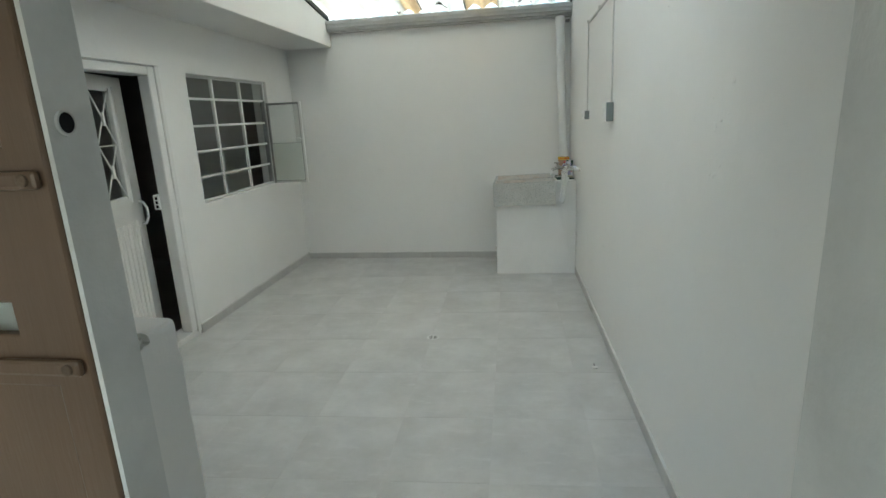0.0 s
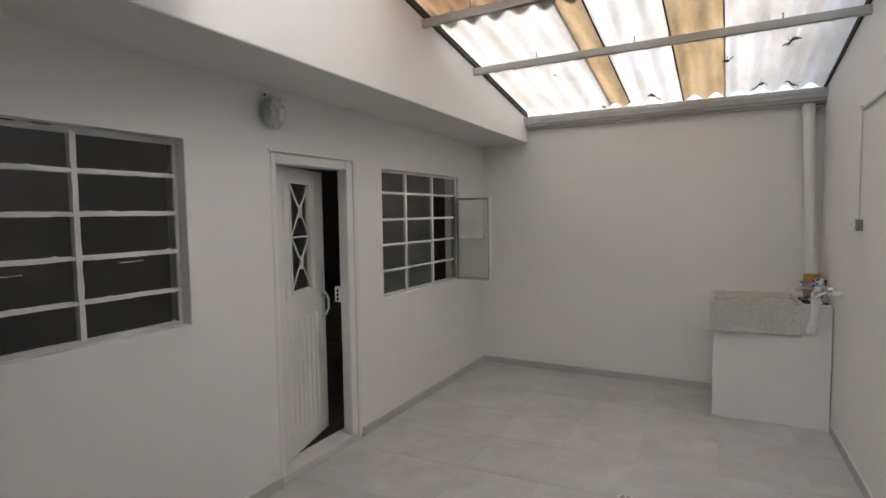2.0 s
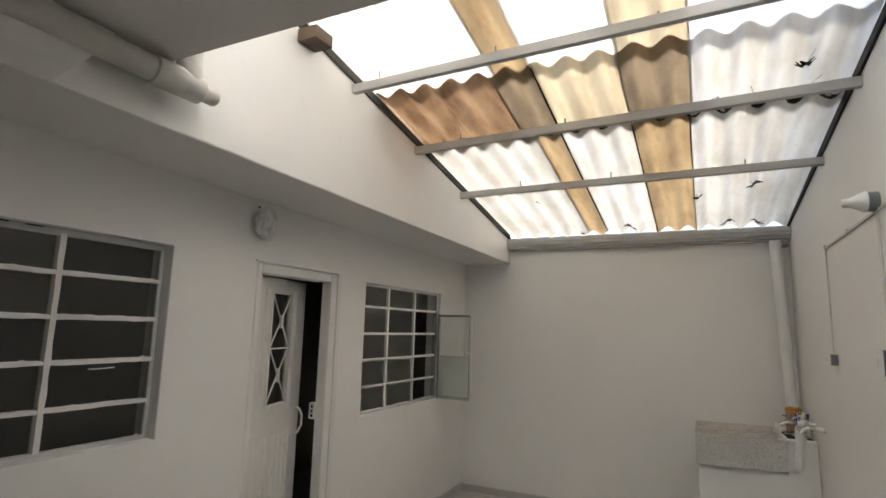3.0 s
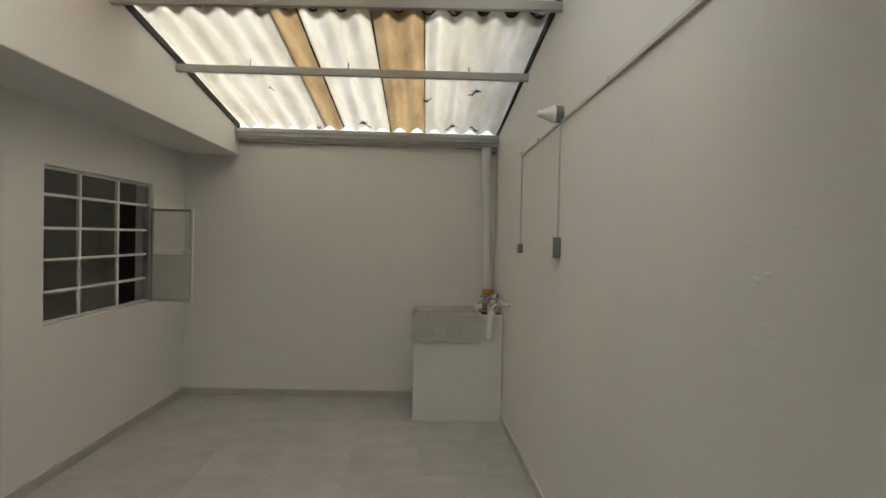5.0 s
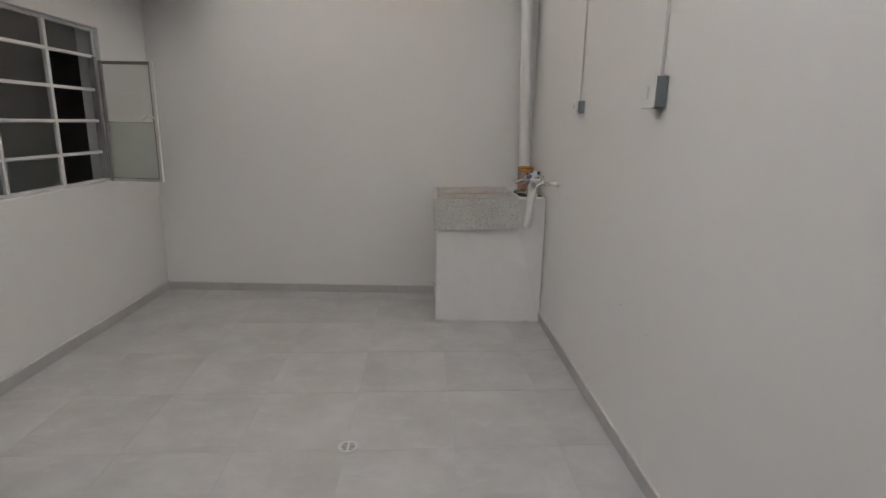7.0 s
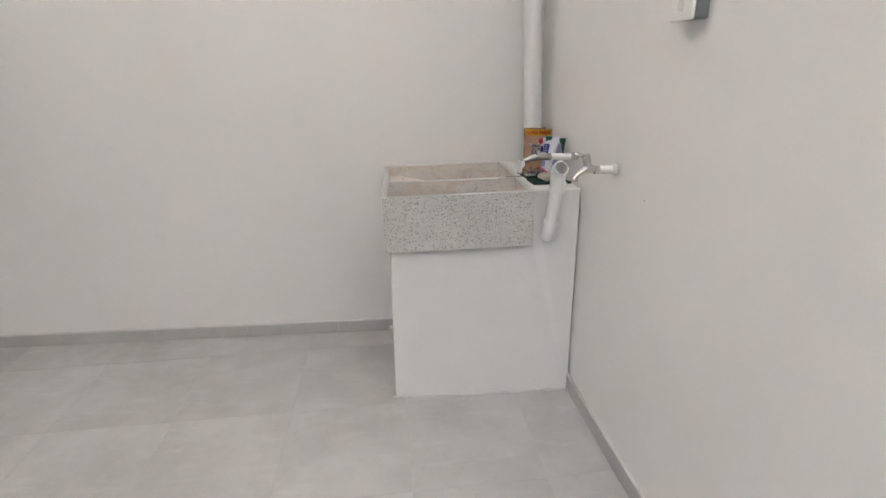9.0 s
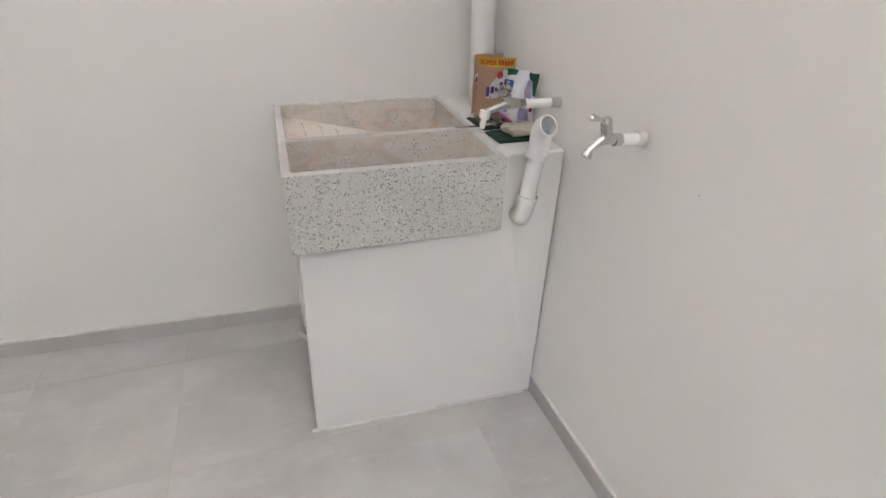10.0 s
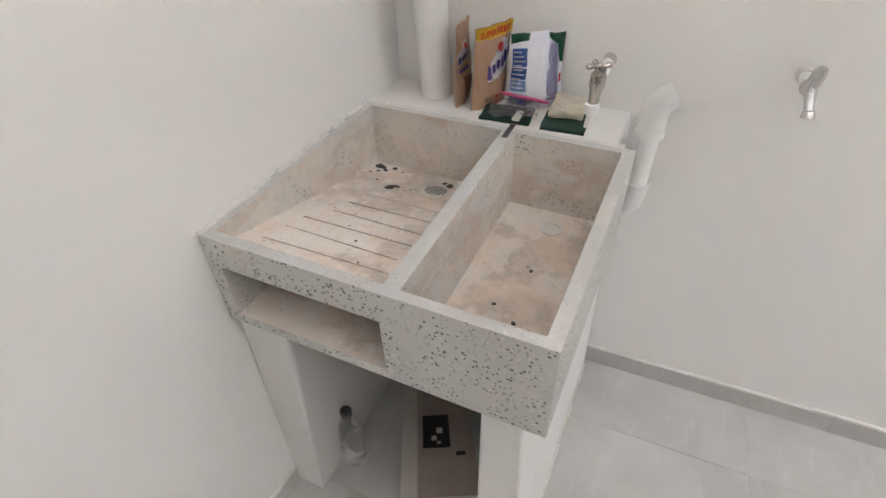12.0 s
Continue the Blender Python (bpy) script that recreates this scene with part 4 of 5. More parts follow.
# ---- east wall: blisters in the paint ----
wall_e = bpy.data.objects["wall_east"]
rb = random.Random(12)
for y, z, n, spread in ((2.0, 1.435, 6, 0.035), (1.99, 1.392, 3, 0.02), (2.02, 1.56, 3, 0.06), (1.95, 1.66, 3, 0.07), (3.265, 1.011, 1, 0.01)):
    for k in range(n):
        yy, zz, r = y + rb.gauss(0, spread), z + rb.gauss(0, spread * 0.6), rb.uniform(0.004, 0.012)
        bl = bmesh.new()
        bmesh.ops.create_icosphere(bl, subdivisions=2, radius=1.0)
        a_ = rb.uniform(-0.5, 0.5)
        for v in bl.verts:
            w_ = 1 + 0.35 * noise.noise(v.co * 1.7 + Vector((k, y * 7, z * 5)))
            py, pz_ = v.co.y * r * 1.9 * w_, v.co.z * r * 0.8 * w_
            v.co = Vector((east_x(yy) - v.co.x * r * 0.20, yy + py * math.cos(a_) - pz_ * math.sin(a_), zz + py * math.sin(a_) + pz_ * math.cos(a_)))
        part("paint_blister", bl, PLASTER, wall_e, smooth=True)

# comb marks left in the render under the roof edge
rt = random.Random(21)
for k in range(9):
    z = 2.985 + k * 0.021
    y_end = 6.10 - (z + 0.075 - 2.70) / 0.172
    bm = bmesh.new()
    ring_rows = []
    n = 26
    for j in range(n + 1):
        y = 1.95 + (y_end - 1.95) * j / n
        h = 0.0035 * (0.6 + 0.6 * noise.noise((y * 3, k * 2.1, 0.0))) * min(1.0, (n - j) / 6, j / 4 + 0.05)
        zz = z + 0.003 * noise.noise((y * 2.0, k, 5.0))
        x = east_x(y)
        ring_rows.append([bm.verts.new(c) for c in ((x + 0.001, y, zz - 0.006), (x - h, y, zz), (x + 0.001, y, zz + 0.005))])
    for p_, q_ in zip(ring_rows, ring_rows[1:]):
        for m_ in range(2):
            bm.faces.new((p_[m_], p_[m_ + 1], q_[m_ + 1], q_[m_]))
    bmesh.ops.recalc_face_normals(bm, faces=bm.faces)
    part("comb_mark", bm, PLASTER, wall_e, "shallow ridge in the render")

# ---- east wall: conduits, boxes, lamp holder ----


def conduit_run():
    c = thing("conduit", "thin painted conduit clipped along the wall", "conduit", kind="structure")

    def trunk(name, pts, w, h):
        bm = bmesh.new()
        rings = []
        for y, z in pts:
            x = east_x(y)
            rings.append([bm.verts.new((x + a, y, z + b)) for a, b in ((0.002, -h / 2), (0.002, h / 2), (-w, h / 2), (-w, -h / 2))])
        for p, q in zip(rings, rings[1:]):
            for k in range(4):
                bm.faces.new((p[k], p[(k + 1) % 4], q[(k + 1) % 4], q[k]))
        bm.faces.new(rings[0])
        bm.faces.new(rings[-1][::-1])
        bmesh.ops.recalc_face_normals(bm, faces=bm.faces)
        return part(name, bm, CONDUIT, c)

    trunk("trunking", [(0.72, 2.402), (1.4, 2.396), (2.0, 2.382)], 0.021, 0.021)
    trunk("trunking", [(2.002, 2.381), (3.03, 2.351)], 0.016, 0.017)
    trunk("trunking", [(3.032, 2.350), (3.8, 2.332), (4.845, 2.302)], 0.012, 0.013)
    part("drop", tube([(east_x(4.83) - 0.009, 4.845, 2.303), (east_x(4.83) - 0.009, 4.825, 1.61)], 0.0048, 10), CONDUIT, c, smooth=True)
    part("drop", tube([(east_x(3.7) - 0.010, 3.80, 2.33), (east_x(3.7) - 0.010, 3.785, 1.66)], 0.0052, 10), CONDUIT, c, smooth=True)
    for y, z, h in ((1.62, 2.391, 0.014), (2.0, 2.382, 0.014), (3.03, 2.351, 0.011), (3.38, 2.341, 0.011), (4.3, 2.318, 0.010), (4.83, 2.304, 0.010)):
        part("clip", box(east_x(y) - 0.027 if y < 2.5 else east_x(y) - 0.021, east_x(y) + 0.004, y - 0.008, y + 0.008, z - h, z + h + 0.004, 0.003), CONDUIT, c)


conduit_run()


def switch_box(y, z, w, h, depth, big):
    WX = east_x(y)
    b = thing("switch_box" if big else "socket_box", "grey plastic wall box with a white switch plate" if big else "small grey wall box with a white plate", "electrical box")
    part("body", box(WX - depth, WX, y - w / 2, y + w / 2, z - h / 2, z + h / 2, 0.005), BOX_GREY, b)
    part("cover", box(WX - depth - 0.010, WX - depth - 0.0005, y - w / 2 - 0.004, y + w / 2 + 0.004, z - h / 2 - 0.003, z + h / 2 + 0.003, 0.004), PVC, b, "white cover plate")
    if big:
        part("rocker", box(WX - depth - 0.015, WX - depth - 0.009, y - 0.012, y + 0.012, z - 0.025, z + 0.022, 0.002), WHITE_PAINT, b)
    else:
        part("outlet", tube([(WX - depth - 0.013, y, z), (WX - depth - 0.009, y, z)], 0.014, 16), FRAME_GREY, b, "", True)


switch_box(3.785, 1.607, 0.112, 0.118, 0.046, True)
switch_box(4.812, 1.580, 0.105, 0.068, 0.038, False)

lamp = thing("lamp_holder", "white cone lamp holder on a grey wall box", "lamp")
ly, lz = 3.79, 2.375
WX = east_x(ly)
part("box", tube([(WX, ly, lz), (WX - 0.045, ly, lz)], 0.048, 20), BOX_GREY, lamp, "round grey junction box", True)
cone = lathe([(0.05, 0.0), (0.052, 0.008), (0.046, 0.022), (0.030, 0.055), (0.021, 0.075), (0.020, 0.10), (0.017, 0.103), (0.016, 0.085)], 24)
bmesh.ops.transform(cone, matrix=pose(WX - 0.045, ly, lz, 0, -90, 0), verts=cone.verts)
part("cone", cone, PVC, lamp, smooth=True)

# wrapped lamp over the metal door
wl = thing("wall_lamp", "bare bulb holder wrapped in clear plastic above the door", "lamp")
base = lathe([(0.042, 0.0), (0.044, 0.006), (0.036, 0.022), (0.024, 0.034), (0.022, 0.05)], 20)
bmesh.ops.transform(base, matrix=pose(XL, 2.995, 2.315, 0, 90, 0), verts=base.verts)
part("holder", base, PVC, wl, smooth=True)
bulb = lathe([(0.013, 0.0), (0.014, 0.012), (0.024, 0.03), (0.028, 0.045), (0.022, 0.064), (0.008, 0.073), (0.0, 0.074)], 20)
bmesh.ops.transform(bulb, matrix=pose(XL + 0.05, 2.995, 2.315, 0, 100, 0), verts=bulb.verts)
part("bulb", bulb, BULB, wl, smooth=True)
wrap = bmesh.new()
bmesh.ops.create_icosphere(wrap, subdivisions=3, radius=1.0)
for v in wrap.verts:
    k = 1.0 + 0.28 * noise.noise(v.co * 2.6) + 0.12 * noise.noise(v.co * 7.0)
    v.co = Vector((XL + 0.066 + v.co.x * 0.064 * k, 2.995 + v.co.y * 0.064 * k, 2.290 + v.co.z * 0.088 * k))
part("plastic_wrap", wrap, CLOUDY_PLASTIC, wl, "crumpled clear plastic")
part("screw", tube([(XL, 2.99, 2.405), (XL + 0.008, 2.99, 2.405)], 0.006, 10), BLACK, wl)

# drain pipe under the slab, turning into the beam
dp = thing("waste_pipe", "white-painted PVC waste pipe with a tee under the slab", "pipe", kind="structure")
px, pz = -1.815, 2.625
part("pipe", tube([(px, -1.4, pz + 0.02), (px, 1.86, pz)], 0.047, 24), PVC_OLD, dp, smooth=True)
part("collar", tube([(px, 1.80, pz), (px, 1.805, pz), (px, 1.925, pz), (px, 1.93, pz)], [0.048, 0.056, 0.056, 0.048], 24), PVC_OLD, dp, "socket collar", True)
part("tee", tube([(px, 1.90, pz), (px, 1.91, pz), (px, 2.01, pz), (px, 2.02, pz)], [0.048, 0.055, 0.055, 0.046], 24), PVC_OLD, dp, "", True)
part("riser", tube([(px, 1.957, pz), (px, 1.957, pz + 0.075), (px, 1.957, pz + 0.08), (px, 1.957, 3.3)], [0.052, 0.052, 0.047, 0.047], 24), PVC_OLD, dp, "", True)
part("stub", tube([(px, 2.015, pz), (px, 2.03, pz), (px, 2.085, pz), (px, 2.092, pz)], [0.046, 0.036, 0.036, 0.032], 24), PVC_OLD, dp, "short capped stub", True)

infill = prism([(SOFFIT_X - 0.002, 2.470), (px - 0.015, 2.585), (px - 0.015, 2.699), (SOFFIT_X - 0.002, 2.699)], "y", -1.449, 1.54)
for v in infill.verts:
    if v.co.y > 1.5:
        v.co.y += 0.55 * max(0.0, v.co.z - 2.47)
bmesh.ops.subdivide_edges(infill, edges=[e for e in infill.edges if e.calc_length() < 0.3], cuts=3)
for v in infill.verts:
    if 1.45 < v.co.y:
        v.co.y += 0.02 * noise.noise(v.co * 23)
        v.co.z += 0.010 * noise.noise(v.co * 17 + Vector((4, 0, 0)))
tagged(link("trim_infill", infill, SOFFIT), "rough plaster infill round the waste pipe", "plaster", kind="structure")

# ---- laundry sink ----
SX0, SX1, SY0, SY1, SZ0, SZ1 = -0.121, 0.494, 5.458, YB - 0.002, 0.712, 0.941


TILT = 0.021  # the sink was set a little out of level


def slope_z(x):
    return 0.905 - 0.133 * (x - SX0 - 0.026) / (SX1 - SX0 - 0.050)


def laundry_sink():
    s = thing("laundry_sink", "grey terrazzo laundry sink with washboard and stained tank", "sink")
    wy0, wy1 = 5.765, YB - 0.028
    ty0, ty1 = SY0 + 0.027, 5.732
    wash = prism([(SX0 + 0.026, 0.905), (SX1 - 0.024, 0.772), (SX1 - 0.016, 1.0), (SX0 + 0.020, 1.0)], "y", wy0, wy1)
    tank = prism([(SX0 + 0.034, 0.748), (SX1 - 0.030, 0.748), (SX1 - 0.018, 1.0), (SX0 + 0.018, 1.0)], "y", ty0, ty1)
    slot = prism([(SX0 - 0.05, 0.738), (0.24, 0.735), (0.23, 0.785), (SX0 + 0.03, 0.866), (SX0 - 0.05, 0.873)], "y", 5.768, YB - 0.035)
    cuts = [wash, tank, slot]
    for k in range(6):
        x = -0.030 + k * 0.058
        z = slope_z(x)
        g = box(x - 0.0024, x + 0.0024, 5.80 + 0.012 * (k % 2), 6.085 - 0.014 * k + 0.01 * (k % 3), z - 0.0035, z + 0.03)
        bmesh.ops.rotate(g, verts=g.verts, cent=(x, 5.95, z), matrix=Matrix.Rotation(radians((1.0, -1.2, 0.4, -0.6, 1.1, -0.3)[k]), 3, "Z"))
        cuts.append(g)
    bm = carve(box(SX0, SX1, SY0, SY1, SZ0, SZ1), cuts, 0.005)
    for f in bm.faces:
        c = f.calc_center_median()
        inside = SX0 + 0.012 < c.x < SX1 - 0.008 and SY0 + 0.02 < c.y < SY1 - 0.015 and SZ0 + 0.01 < c.z < SZ1 - 0.004
        f.material_index = 0 if f.normal.y < -0.6 else (5 if f.normal.z > 0.6 else 4)
        if inside:
            f.material_index = 1
            if f.normal.z > 0.8:
                f.material_index = 2
            # faces inside the washboard grooves take an uneven darker brown
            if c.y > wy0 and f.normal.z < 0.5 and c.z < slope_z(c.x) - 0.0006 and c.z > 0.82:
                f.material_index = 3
    basin = part("basin", bm, [TERRAZZO, TERRAZZO_WORN, BASIN_FLOOR, GROOVE_BROWN, TERRAZZO_SPARSE, CEMENT_RIM], s)
    # drains
    dr = tube([(0.395, 5.60, 0.7475), (0.395, 5.60, 0.7505)], 0.026, 24, hollow=0.006)
    part("drain", dr, CAULK, basin, "pale worn drain ring", True)
    part("drain_hole", tube([(0.395, 5.60, 0.7475), (0.395, 5.60, 0.7492)], 0.019, 20), PVC_OLD, basin)
    # round strainer lying on the sloping floor
    sx, sy = 0.365, 5.895
    tilt = Matrix.Translation((sx, sy, slope_z(sx))) @ Matrix.Rotation(math.atan(0.133 / 0.556), 4, "Y")

    def laid(bm):
        bmesh.ops.transform(bm, matrix=tilt, verts=bm.verts)
        return bm

    g = part("strainer", laid(tube([(0, 0, 0.0), (0, 0, 0.0035), (0, 0, 0.0045)], [0.036, 0.036, 0.033], 24)), PVC_OLD, basin, "round slotted grey strainer", True)
    for k in range(-3, 4):
        h = math.sqrt(max(0.0, 0.029 ** 2 - (k * 0.008) ** 2))
        part("strainer_slot", laid(box(-h, h, k * 0.008 - 0.0018, k * 0.008 + 0.0018, 0.0035, 0.0052)), GRIME, basin)
    pivot = Vector((SX0, SY0, SZ1))
    s.matrix_world = Matrix.Translation(pivot) @ Matrix.Rotation(-math.atan(TILT), 4, "Y") @ Matrix.Translation(-pivot)
    return s


laundry_sink()

LEDGE_Z = 0.951
stand = thing("sink_stand", "white-plastered masonry stand under the laundry sink", "sink stand", kind="structure")
front = prism([(-0.098, 0.0), (XR, 0.0), (XR, LEDGE_Z), (SX1 + 0.002, LEDGE_Z), (SX1 + 0.002, SZ0 + 0.011), (-0.098, SZ0 - 0.001)], "y", 5.500, 5.585)
bmesh.ops.bevel(front, geom=list(front.edges), offset=0.008, segments=3, profile=0.5, affect="EDGES")
for v in front.verts:
    if v.co.y < 5.54:
        v.co.y -= 0.022 * max(0.0, 1 - v.co.z / SZ0)
part("front_panel", front, PLASTER_ROUGH, stand)
bp = box(-0.100, XR, 6.065, YB, 0.0, SZ0 - 0.002, 0.008, 3)
for v in bp.verts:
    if v.co.y < 6.12:
        v.co.y -= 0.045 * v.co.z / SZ0
part("back_panel", bp, PLASTER_ROUGH, stand)
led = box(SX1 + 0.002, XR, 5.580, YB, SZ0 - 0.001, LEDGE_Z, 0.003, 2)
part("ledge", led, PLASTER_ROUGH, stand, "white cement ledge")
rnd = random.Random(9)
fillet = bmesh.new()
for k in range(14):
    y = 5.52 + k * 0.046
    join(fillet, box(SX1 - 0.006, SX1 + 0.012 + rnd.uniform(0, 0.006), y - 0.024, y + 0.024, 0.947, 0.9535 + rnd.uniform(0, 0.003), 0.003, 1))
part("mortar_joint", fillet, CAULK, stand, "rough white mortar joint")
part("corner_crumb", box(SX1 - 0.01, SX1 + 0.028, 5.482, 5.503, 0.931, 0.953, 0.005), CAULK, stand, "loose mortar crumb")
bead = bmesh.new()
for k in range(26):
    x = SX0 + 0.01 + k * 0.0235
    if rnd.random() < 0.7:
        join(bead, box(x - 0.012, x + 0.012, YB - 0.010 - rnd.uniform(0, 0.006), YB, 0.939 + TILT * (x - SX0), 0.943 + TILT * (x - SX0) + rnd.uniform(0, 0.005), 0.002, 1))
part("back_joint", bead, CAULK, stand, "patchy white joint along the wall")
# chipped cement at the foot of the panel
foot = bmesh.new()
for k in range(16):
    x = -0.09 + k * 0.049
    join(foot, box(x - 0.025, x + 0.025, 5.472 - rnd.uniform(0, 0.006), 5.484, 0.0, 0.006 + rnd.uniform(0, 0.006), 0.002, 1))
part("foot_joint", foot, CAULK, stand)

# grime in the sink


def grime(x, y, z, size, seed, name="grime_clump"):
    r = random.Random(seed)
    bm = bmesh.new()
    bmesh.ops.create_icosphere(bm, subdivisions=2, radius=1.0)
    sx, sy, sz = size * r.uniform(0.7, 1.4), size * r.uniform(0.5, 1.0), size * 0.22
    a = r.uniform(0, 3.1)
    for v in bm.verts:
        k = 1 + 0.5 * noise.noise(v.co * 2.0 + Vector((seed * 3.1, 0, 0)))
        p = Vector((v.co.x * sx * k, v.co.y * sy * k, v.co.z * sz * k))
        v.co = Matrix.Rotation(a, 3, "Z") @ p + Vector((x, y, z + sz * 0.4 + TILT * (x - SX0)))
    tagged(link(name, bm, GRIME, True), "small dark clump of wet grime in the sink", "dirt", "grime in the sink")


for k, (x, y, s) in enumerate(((0.445, 6.10, 0.014), (0.43, 6.075, 0.009), (0.452, 6.06, 0.008), (0.415, 6.09, 0.007), (0.400, 6.105, 0.006), (0.330, 6.006, 0.013), (0.345, 5.995, 0.009), (0.335, 5.965, 0.004), (0.345, 5.955, 0.004), (0.355, 5.945, 0.003),
                              (0.44, 6.03, 0.005), (0.42, 5.88, 0.012), (0.43, 5.90, 0.008), (0.36, 6.06, 0.005), (0.31, 6.085, 0.003), (0.10, 5.97, 0.003), (0.05, 5.92, 0.004), (-0.02, 5.87, 0.003), (0.16, 6.05, 0.003))):
    grime(x, y, slope_z(x), s, k)
for k, (x, y, s) in enumerate(((0.235, 5.60, 0.006), (0.245, 5.61, 0.004), (0.075, 5.585, 0.008), (0.06, 5.555, 0.009), (0.05, 5.57, 0.005), (0.11, 5.64, 0.005), (0.055, 5.52, 0.007))):
    grime(x, y, 0.749, s, k + 30)

# ---- taps ----


def garden_tap():
    t = thing("garden_tap", "chrome wall tap with lever on a white PVC stub", "tap")
    y, z = 5.168, 1.093
    part("stub", tube([(XR, y, z), (0.635, y, z)], 0.014, 20), PVC, t, "white PVC stub", True)
    part("wall_ring", tube([(XR, y, z), (XR - 0.016, y, z)], [0.020, 0.017], 18), PVC_OLD, t, "", True)
    part("collar", tube([(0.640, y, z), (0.622, y, z)], [0.0150, 0.0155], 8), CHROME, t)
    part("body", tube([(0.628, y, z), (0.614, y, z + 0.004), (0.600, y, z + 0.006), (0.583, y - 0.002, z), (0.566, y - 0.004, z - 0.012), (0.555, y - 0.006, z - 0.022)], [0.0115, 0.0145, 0.0150, 0.0115, 0.0092, 0.0095], 20), CHROME, t, "", True)
    part("nozzle", tube([(0.556, y - 0.006, z - 0.020), (0.553, y - 0.007, z - 0.028), (0.551, y - 0.007, z - 0.034)], [0.0105, 0.0130, 0.0128], 20), CHROME, t, "", True)
    part("bonnet", tube([(0.600, y, z + 0.008), (0.595, y - 0.002, z + 0.028), (0.590, y - 0.004, z + 0.046), (0.588, y - 0.005, z + 0.055)], [0.0125, 0.0140, 0.0130, 0.0090], 18), CHROME, t, "", True)
    part("lever", tube([(0.590, y - 0.002, z + 0.048), (0.574, y + 0.002, z + 0.050), (0.560, y + 0.005, z + 0.053), (0.552, y + 0.006, z + 0.053)], [0.0060, 0.0050, 0.0095, 0.0070], 12), CHROME, t, "flat butterfly lever", True)
    part("lever", tube([(0.590, y - 0.002, z + 0.048), (0.598, y - 0.010, z + 0.048)], [0.0075, 0.0070], 12), CHROME, t, "flat butterfly lever", True)
    return t


def sink_tap():
    t = thing("sink_tap", "worn nickel cross-handle tap with white PVC nozzle over sink", "tap")
    y, z = 5.578, 1.072
    part("wall_ring", tube([(XR, y, z), (XR - 0.006, y, z), (XR - 0.030, y, z)], [0.017, 0.0160, 0.0140], 18), CHROME, t, "", True)
    part("stub", tube([(0.67, y, z), (0.602, y - 0.002, z), (0.598, y - 0.002, z), (0.585, y - 0.002, z)], [0.0130, 0.0130, 0.0150, 0.0150], 20), PVC, t, "white PVC stub", True)
    part("collar", tube([(0.587, y - 0.002, z), (0.570, y - 0.003, z)], [0.0150, 0.0155], 8), DULL_METAL, t)
    part("body", tube([(0.572, y - 0.003, z), (0.555, y - 0.004, z + 0.003), (0.530, y - 0.006, z + 0.004), (0.508, y - 0.009, z - 0.001), (0.484, y - 0.012, z - 0.010), (0.464, y - 0.014, z - 0.018), (0.457, y - 0.015, z - 0.024)], [0.0125, 0.0155, 0.0175, 0.0140, 0.0112, 0.0112, 0.0118], 22), DULL_METAL, t, "", True)
    part("nozzle", tube([(0.459, y - 0.014, z - 0.012), (0.457, y - 0.015, z - 0.030), (0.456, y - 0.015, z - 0.035), (0.4555, y - 0.015, z - 0.036), (0.453, y - 0.012, z - 0.063)], [0.0155, 0.0155, 0.0140, 0.0085, 0.0080], 20), PVC, t, "white PVC reducer", True)
    part("bonnet", tube([(0.527, y - 0.006, z + 0.012), (0.521, y - 0.006, z + 0.028), (0.520, y - 0.006, z + 0.029), (0.514, y - 0.007, z + 0.046)], [0.0158, 0.0150, 0.0085, 0.0070], 16), DULL_METAL, t, "", True)
    c = (0.512, y - 0.007, z + 0.048)
    h = part("cross_handle", tube([(c[0], c[1], c[2] - 0.006), (c[0] - 0.001, c[1], c[2] + 0.004), (c[0] - 0.001, c[1], c[2] + 0.008)], [0.0085, 0.0085, 0.005], 14), DULL_METAL, t, "", True)
    for a in (35, 125, 215, 305):
        dx, dy = math.cos(radians(a)), math.sin(radians(a))
        part("handle_arm", tube([(c[0], c[1], c[2]), (c[0] + dx * 0.014, c[1] + dy * 0.014, c[2] + 0.001), (c[0] + dx * 0.022, c[1] + dy * 0.022, c[2] + 0.002), (c[0] + dx * 0.027, c[1] + dy * 0.027, c[2] + 0.002)], [0.0045, 0.0040, 0.0068, 0.0050], 12), DULL_METAL, h, "", True)
    return t


garden_tap()
sink_tap()
# black discs on the wall paint the shade in nail holes
for hy, hz, hr in ((4.973, 1.03, 0.0016), (3.966, 0.667, 0.0026), (3.677, 0.634, 0.0020), (2.62, 2.03, 0.0020)):
    part("nail_hole_shade", tube([(east_x(hy) + 0.01, hy, hz), (east_x(hy) - 0.0008, hy, hz)], hr, 10), HOLE_SHADE, wall_e, "small black disc painting the shade in a nail hole")

# ---- PVC waste standpipe beside the sink ----
sp = thing("standpipe", "open white PVC standpipe with elbows fixed beside the sink", "pipe")
lo, hi = Vector((0.558, 5.450, 0.79)), Vector((0.577, 5.447, 0.975))
part("pipe", tube([lo, hi], 0.0242, 24), PVC, sp, "", True)
part("lower_elbow", tube([(0.5620, 5.4495, 0.8200), (0.558, 5.450, 0.790), (0.5565, 5.455, 0.770), (0.557, 5.468, 0.754), (0.559, 5.490, 0.747), (0.560, 5.52, 0.745)], [0.0285, 0.0282, 0.0280, 0.0278, 0.0276, 0.0276], 24), PVC, sp, "", True)
part("collar", tube([(0.5628, 5.4495, 0.827), (0.5610, 5.4497, 0.813)], 0.0312, 26, hollow=0.004), PVC, sp, "", True)
part("collar", tube([(0.5748, 5.4473, 0.958), (0.5730, 5.4476, 0.944)], 0.0325, 26, hollow=0.004), PVC, sp, "", True)
